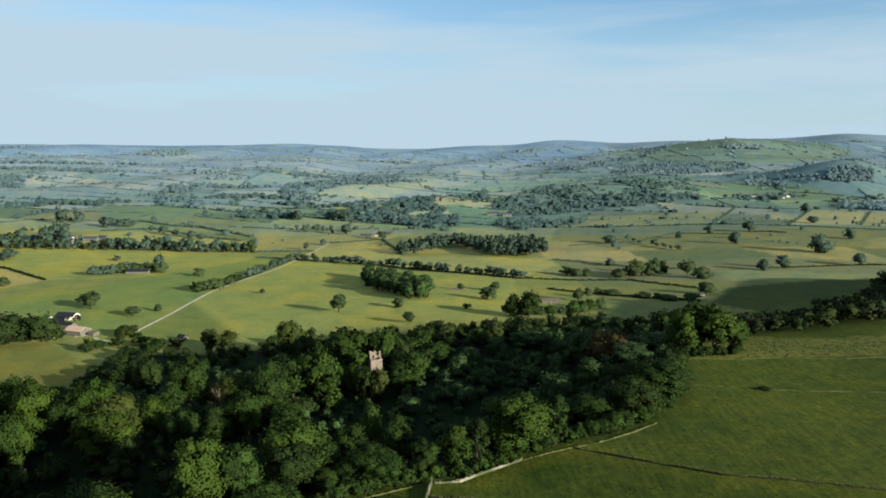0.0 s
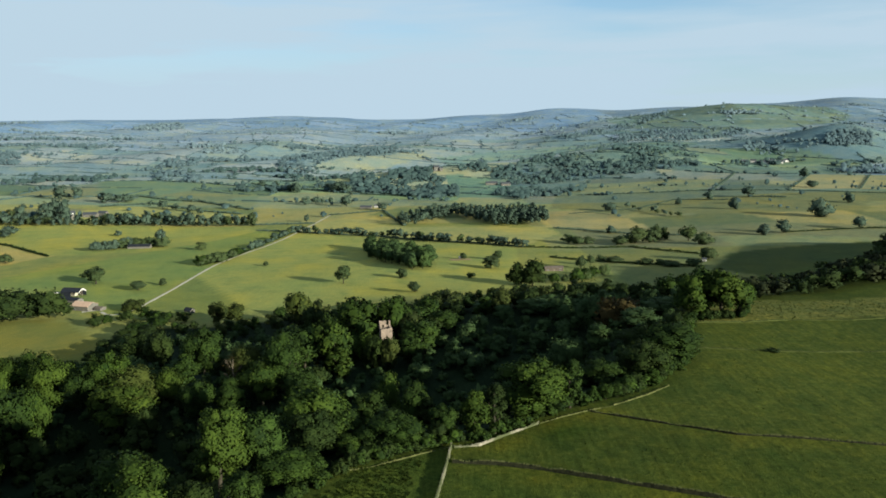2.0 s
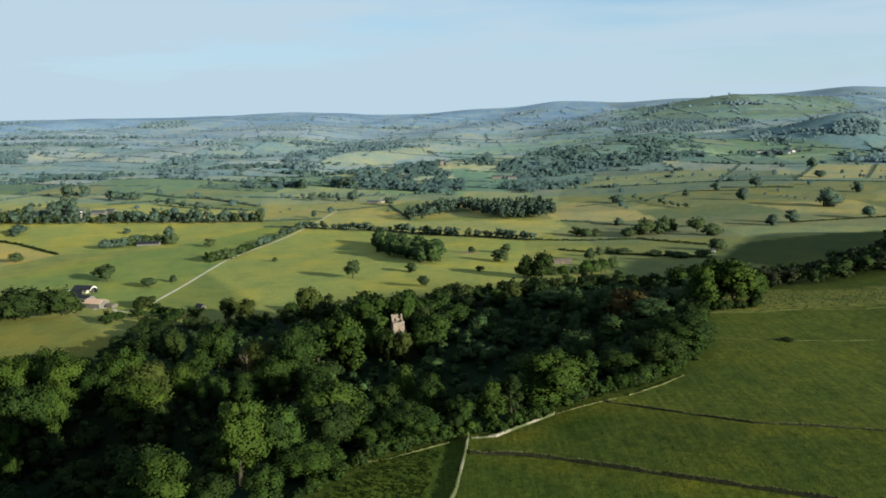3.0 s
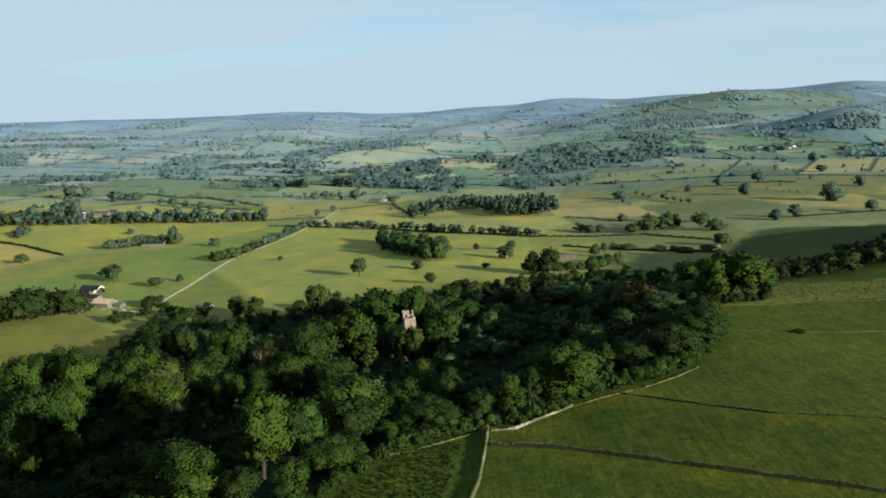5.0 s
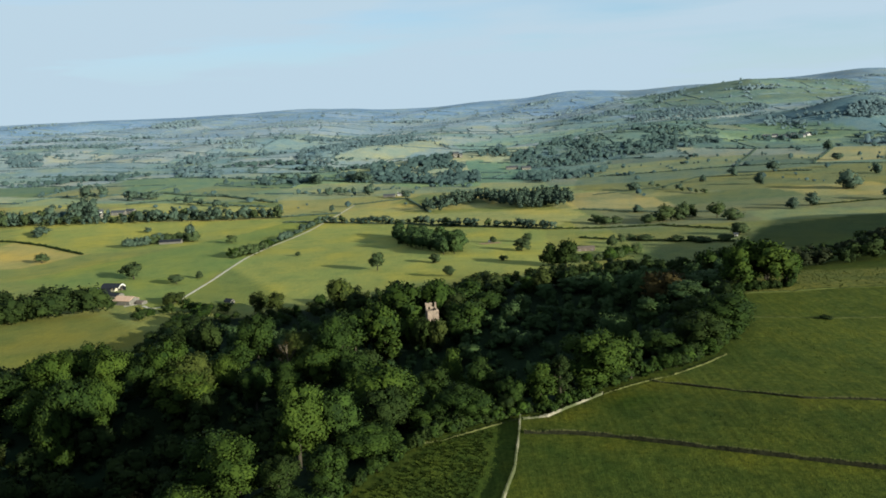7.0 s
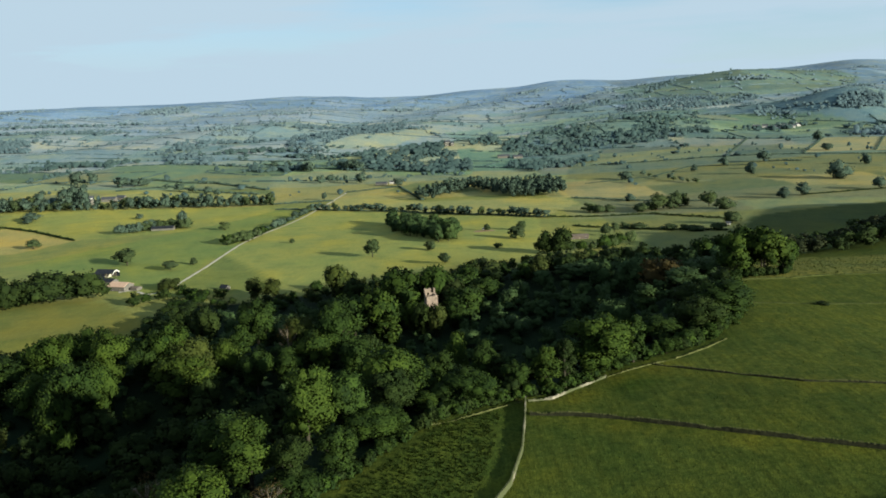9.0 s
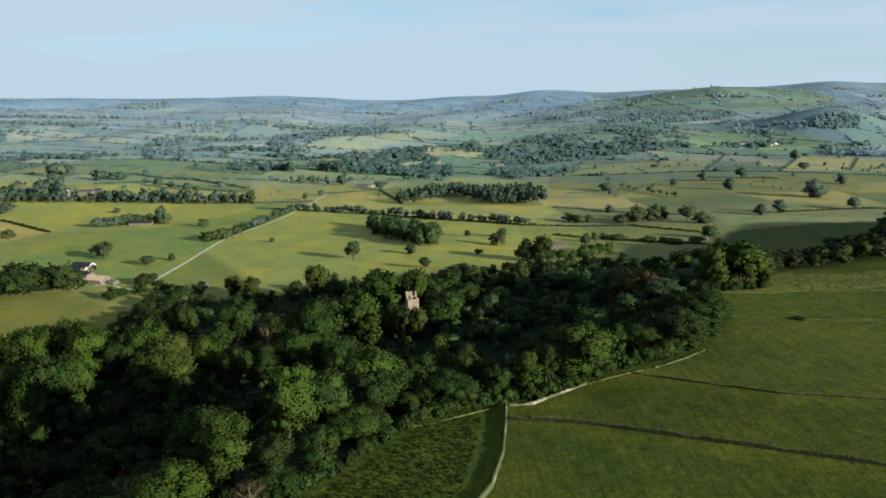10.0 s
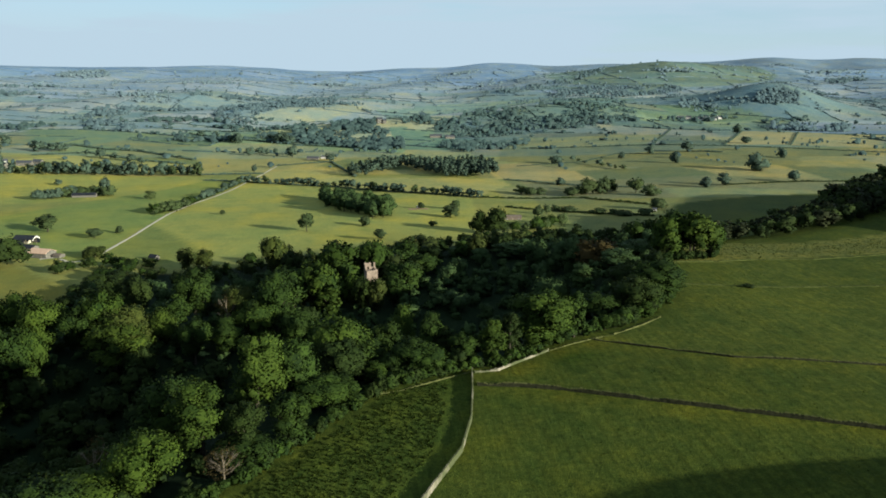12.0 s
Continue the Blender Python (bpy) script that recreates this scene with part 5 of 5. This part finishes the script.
def arched_barn(x, y, turn, long, wide, eaves, rise):
    """A steel barn with a curved roof, open at the sunny gable."""
    ob = thing("dutch_barn", x, y, float(height(x, y)) - 0.2, turn, label="open farm barn with curved dark sheet roof and white gable", category="barn")
    a, b, n = long / 2, wide / 2, 10
    arc = [(-b + wide * k / n, eaves + rise * math.sin(math.pi * k / n)) for k in range(n + 1)]

    def shell(name, x0, x1, low, high, material):
        bm = bmesh.new()
        ring = [[bm.verts.new((xx, yy, zz + dz)) for yy, zz in arc] for xx in (x0, x1) for dz in (low, high)]
        for k in range(n):
            for p, q in ((0, 2), (3, 1), (1, 0), (2, 3)):
                bm.faces.new((ring[p][k], ring[p][k + 1], ring[q][k + 1], ring[q][k]))
        bmesh.ops.recalc_face_normals(bm, faces=bm.faces)
        part(name, bm, ob, "", material)

    shell("roof", -a - 0.3, a + 0.3, 0.0, 0.15, DARK_SHEET)
    bm = bmesh.new()
    outer = [bm.verts.new((a - 0.1, yy, zz)) for yy, zz in arc]
    inner = [bm.verts.new((a - 0.1, yy * 0.88, eaves - 0.9 + (zz - eaves) * 0.75)) for yy, zz in arc]
    for k in range(n):
        bm.faces.new((outer[k], outer[k + 1], inner[k + 1], inner[k]))
    r = bmesh.ops.extrude_face_region(bm, geom=bm.faces[:])
    bmesh.ops.translate(bm, vec=(-0.12, 0, 0), verts=[v for v in r["geom"] if isinstance(v, bmesh.types.BMVert)])
    bmesh.ops.recalc_face_normals(bm, faces=bm.faces)
    part("gable_sheet", bm, ob, "white painted gable sheeting", RENDER_WHITE)
    bm = bmesh.new()
    box(bm, -a, a - 0.4, b - 0.2, b, 0, eaves)
    box(bm, -a, -a + 0.2, -b, b, 0, eaves)
    part("side_wall", bm, ob, "", DARK_SHEET)
    bm = bmesh.new()
    box(bm, -a, -a + long * 0.55, -b, -b + 0.2, 0, eaves)
    part("side_wall", bm, ob, "", DARK_SHEET)
    for k in range(4):
        bm = bmesh.new()
        px = a - 0.4 if k < 2 else a - long * 0.35
        py = (-b + 0.15, 0.0, -b + 0.15, b - 0.4)[k]
        box(bm, px - 0.15, px + 0.15, py - 0.15, py + 0.15, 0, eaves + (rise * 0.9 if k == 1 else 0.0))
        part("post", bm, ob, "", TIMBER)
    bm = bmesh.new()
    for k in range(5):
        box(bm, -a + 0.6 + k * 2.0, -a + 2.4 + k * 2.0, -1.5 + 0.3 * (k % 2), 2.2, 0.1, 2.0 + 0.5 * (k % 3))
    part("hay_stack", bm, ob, "", TRACK)


arched_barn(-310, 630, -14, 17, 10, 4.2, 2.6)
house("farm_shed", -303, 606, -22, 24, 7, 3.0, 4.6, HOUSE_STONE, DARK_SHEET, "long low farm building with dark roof", "farm building", 0, 0, 1)
house("farm_barn", -279, 581, -20, 16, 11, 4.0, 6.4, HOUSE_STONE, TAN_ROOF, "farm barn with sunlit tan sheet roof", "barn", 2, 0, 1)
house("lean_to", -266, 578, -20, 6, 6, 2.2, 3.2, HOUSE_STONE, RED_SHEET, "small lean-to with rusty roof beside barn", "farm building", 0, 0, 1)
house("field_barn", -193, 563, -30, 6.5, 4.5, 2.6, 4.2, HOUSE_STONE, DARK_SHEET, "small stone field barn with dark roof", "barn", 1, 0, 1)
house("long_barn", -366, 921, 3, 26, 9, 3.0, 5.2, HOUSE_STONE, DARK_SHEET, "long low barn half hidden by trees", "barn", 0, 0, 1)
house("open_shed", 100, 711, 2, 17, 7, 3.2, 4.6, RED_SHEET, RED_SHEET, "weathered brown sheet-clad cattle shed", "farm building", 3, 0, 1)
house("white_hut", 253, 746, -20, 4, 3.4, 2.6, 3.6, RENDER_WHITE, SLATE, "small white hut at the hedge", "hut", 1, 0, 1)
house("farmhouse", -113, 1333, -8, 10, 6, 3.6, 5.6, RENDER_WHITE, SLATE, "white farmhouse with slate roof among trees", windows=4, chimneys=2)
house("farm_shed", -131, 1322, -8, 20, 9, 3.5, 5.6, HOUSE_STONE, SLATE, "stone farm shed beside white farmhouse", "farm building", 0, 0, 1)
for x, y, turn, long in ((-600, 1196, 10, 16), (-570, 1183, -30, 14), (-550, 1206, 0, 22), (-537, 1222, -15, 14), (-585, 1215, 40, 12)):
    house("farmhouse", x, y, turn, long, 8, 5.0, 8.0, RENDER_WHITE if long < 13 else HOUSE_STONE, SLATE, "house of a farmstead behind trees", windows=3, group="farmstead houses")
for x, y, turn, long in ((760, 1950, 10, 18), (785, 1958, -20, 14), (806, 1946, 0, 20), (828, 1955, 25, 13), (846, 1949, -8, 18), (870, 1962, 12, 14)):
    house("cottage", x, y, turn, long, 9, 5.2, 8.6, RENDER_WHITE, SLATE, "whitish cottage in a distant hamlet", windows=3, group="hamlet cottages")
for x, y, turn, long in ((-88, 1602, 5, 22), (-66, 1596, -15, 16), (-118, 1610, 10, 18), (110, 1716, 0, 26), (140, 1706, 8, 20)):
    house("cottage", x, y, turn, long, 9, 4.6, 7.6, HOUSE_STONE, SLATE, "stone cottage below the wooded hill", windows=3, group="stone cottages")
house("hilltop_house", -12, 1852, 12, 13, 10, 10, 13.5, HOUSE_STONE, SLATE, "tall brown stone house on the wooded hill", windows=4, chimneys=2, storeys=4)
house("hilltop_house_wing", -1, 1849, 12, 8, 8, 7, 9.5, HOUSE_STONE, SLATE, "lower stone wing beside hilltop house", windows=2, chimneys=0, storeys=3)


# a trailer on trampled earth, and a pole
def trailer(x, y):
    z = float(height(x, y))
    ob = thing("stock_trailer", x, y, z + 0.25, 25, label="white stock trailer parked on bare ground", category="trailer")
    bm = bmesh.new()
    box(bm, -1.9, 1.9, -1.0, 1.0, 0.6, 2.6)
    bmesh.ops.bevel(bm, geom=bm.edges[:], offset=0.15, segments=1, affect="EDGES")
    part("body", bm, ob, "", RENDER_WHITE)
    for sx in (-0.6, 0.5):
        for sy in (-1.05, 1.05):
            bm = bmesh.new()
            bmesh.ops.create_cone(bm, cap_ends=True, segments=12, radius1=0.38, radius2=0.38, depth=0.22, matrix=Matrix.Translation((sx, sy, 0.38)) @ Matrix.Rotation(math.pi / 2, 4, "X"))
            part("wheel", bm, ob, "", DARK_GAP)
    bm = bmesh.new()
    box(bm, 1.9, 3.2, -0.08, 0.08, 0.5, 0.62)
    part("drawbar", bm, ob, "", DARK_GAP)


trailer(15, 787)
trailer(-324, 630)
ribbon("bare_patch", [(4, 780), (14, 783), (25, 786)], 9, EARTH, 0.25, "trampled reddish bare earth in a meadow", "ground")
for x, y in ((-331, 566), (-352, 600)):
    ob = thing("utility_pole", x, y, float(height(x, y)) - 0.3, 30, label="weathered timber utility pole by the farm", category="pole", group="utility poles")
    verts, faces = [], []
    tube(verts, faces, [(0, 0, 0), (0, 0, 9.5)], [0.16, 0.11], 8)
    part("pole", mesh_from("pole", verts, faces, [TIMBER], flat=False), ob)
    bm = bmesh.new()
    box(bm, -0.9, 0.9, -0.06, 0.06, 8.8, 8.95)
    part("crossarm", bm, ob, "", TIMBER)

tree(127, 297, 1.6, 5.2, "bush", 2, LEAF_DARK, "dark thorn bush by the old wall", "", "bush")
bare_tree(-98, 330, 19, 9, 2, "half-bare pale dying tree in the wood")
bare_tree(-97, 160, 13, 7, 5, "half-bare pale dying tree in the wood")
bare_tree(-66, 150, 9, 8, 7, "brown leafless thorn tree at the wood edge")


# ---- rough grass ----
def tufts(name, poly, count, low, high, seed, label):
    rng = np.random.RandomState(seed)
    p = np.array(poly)
    xy = rng.uniform(p.min(0), p.max(0), (count * 3, 2))
    xy = xy[inside(poly, xy[:, 0], xy[:, 1])][:count]
    z = height(xy[:, 0], xy[:, 1])
    verts, faces, normals, n = [], [], [], 0
    for (x, y), g in zip(xy, z):
        h = rng.uniform(low, high)
        for k in range(5):
            a = rng.uniform(0, 6.283)
            c, s = math.cos(a), math.sin(a)
            w, b = h * rng.uniform(0.3, 0.6), h * rng.uniform(0.2, 0.6)
            ox, oy = rng.normal(0, h * 0.35, 2)
            verts += [(x + ox - s * w, y + oy + c * w, g - 0.05), (x + ox + s * w, y + oy - c * w, g - 0.05), (x + ox + c * b, y + oy + s * b, g + h * rng.uniform(0.7, 1.1))]
            normals += [(c * 0.12, s * 0.12, 1.0)] * 3
            faces.append((n, n + 1, n + 2))
            n += 3
    tagged(new(name, mesh_from(name, verts, faces, [GRASS], normals)), label=label, category="grass", kind="stuff")


tufts("rough_grass", [(-29, 197), (-11, 205), (-15, 178), (-19, 161), (-29, 141), (-55, 95), (-100, 100), (-62, 146), (-38, 182)], 5200, 0.2, 0.5, 1, "rough tussocky grass beside the wood")
tufts("pasture_grass", [(-3, 205), (20, 220), (74, 252), (100, 330), (200, 310), (260, 200), (140, 110), (-20, 120)], 3500, 0.12, 0.3, 2, "tufts of grass in the grazed pasture")

tufts("rough_grass", [(105, 346), (150, 348), (222, 349), (300, 351), (300, 430), (217, 401), (181, 401), (150, 405), (130, 390)], 2200, 0.2, 0.5, 3, "rough tussocky grass on the hill pasture")
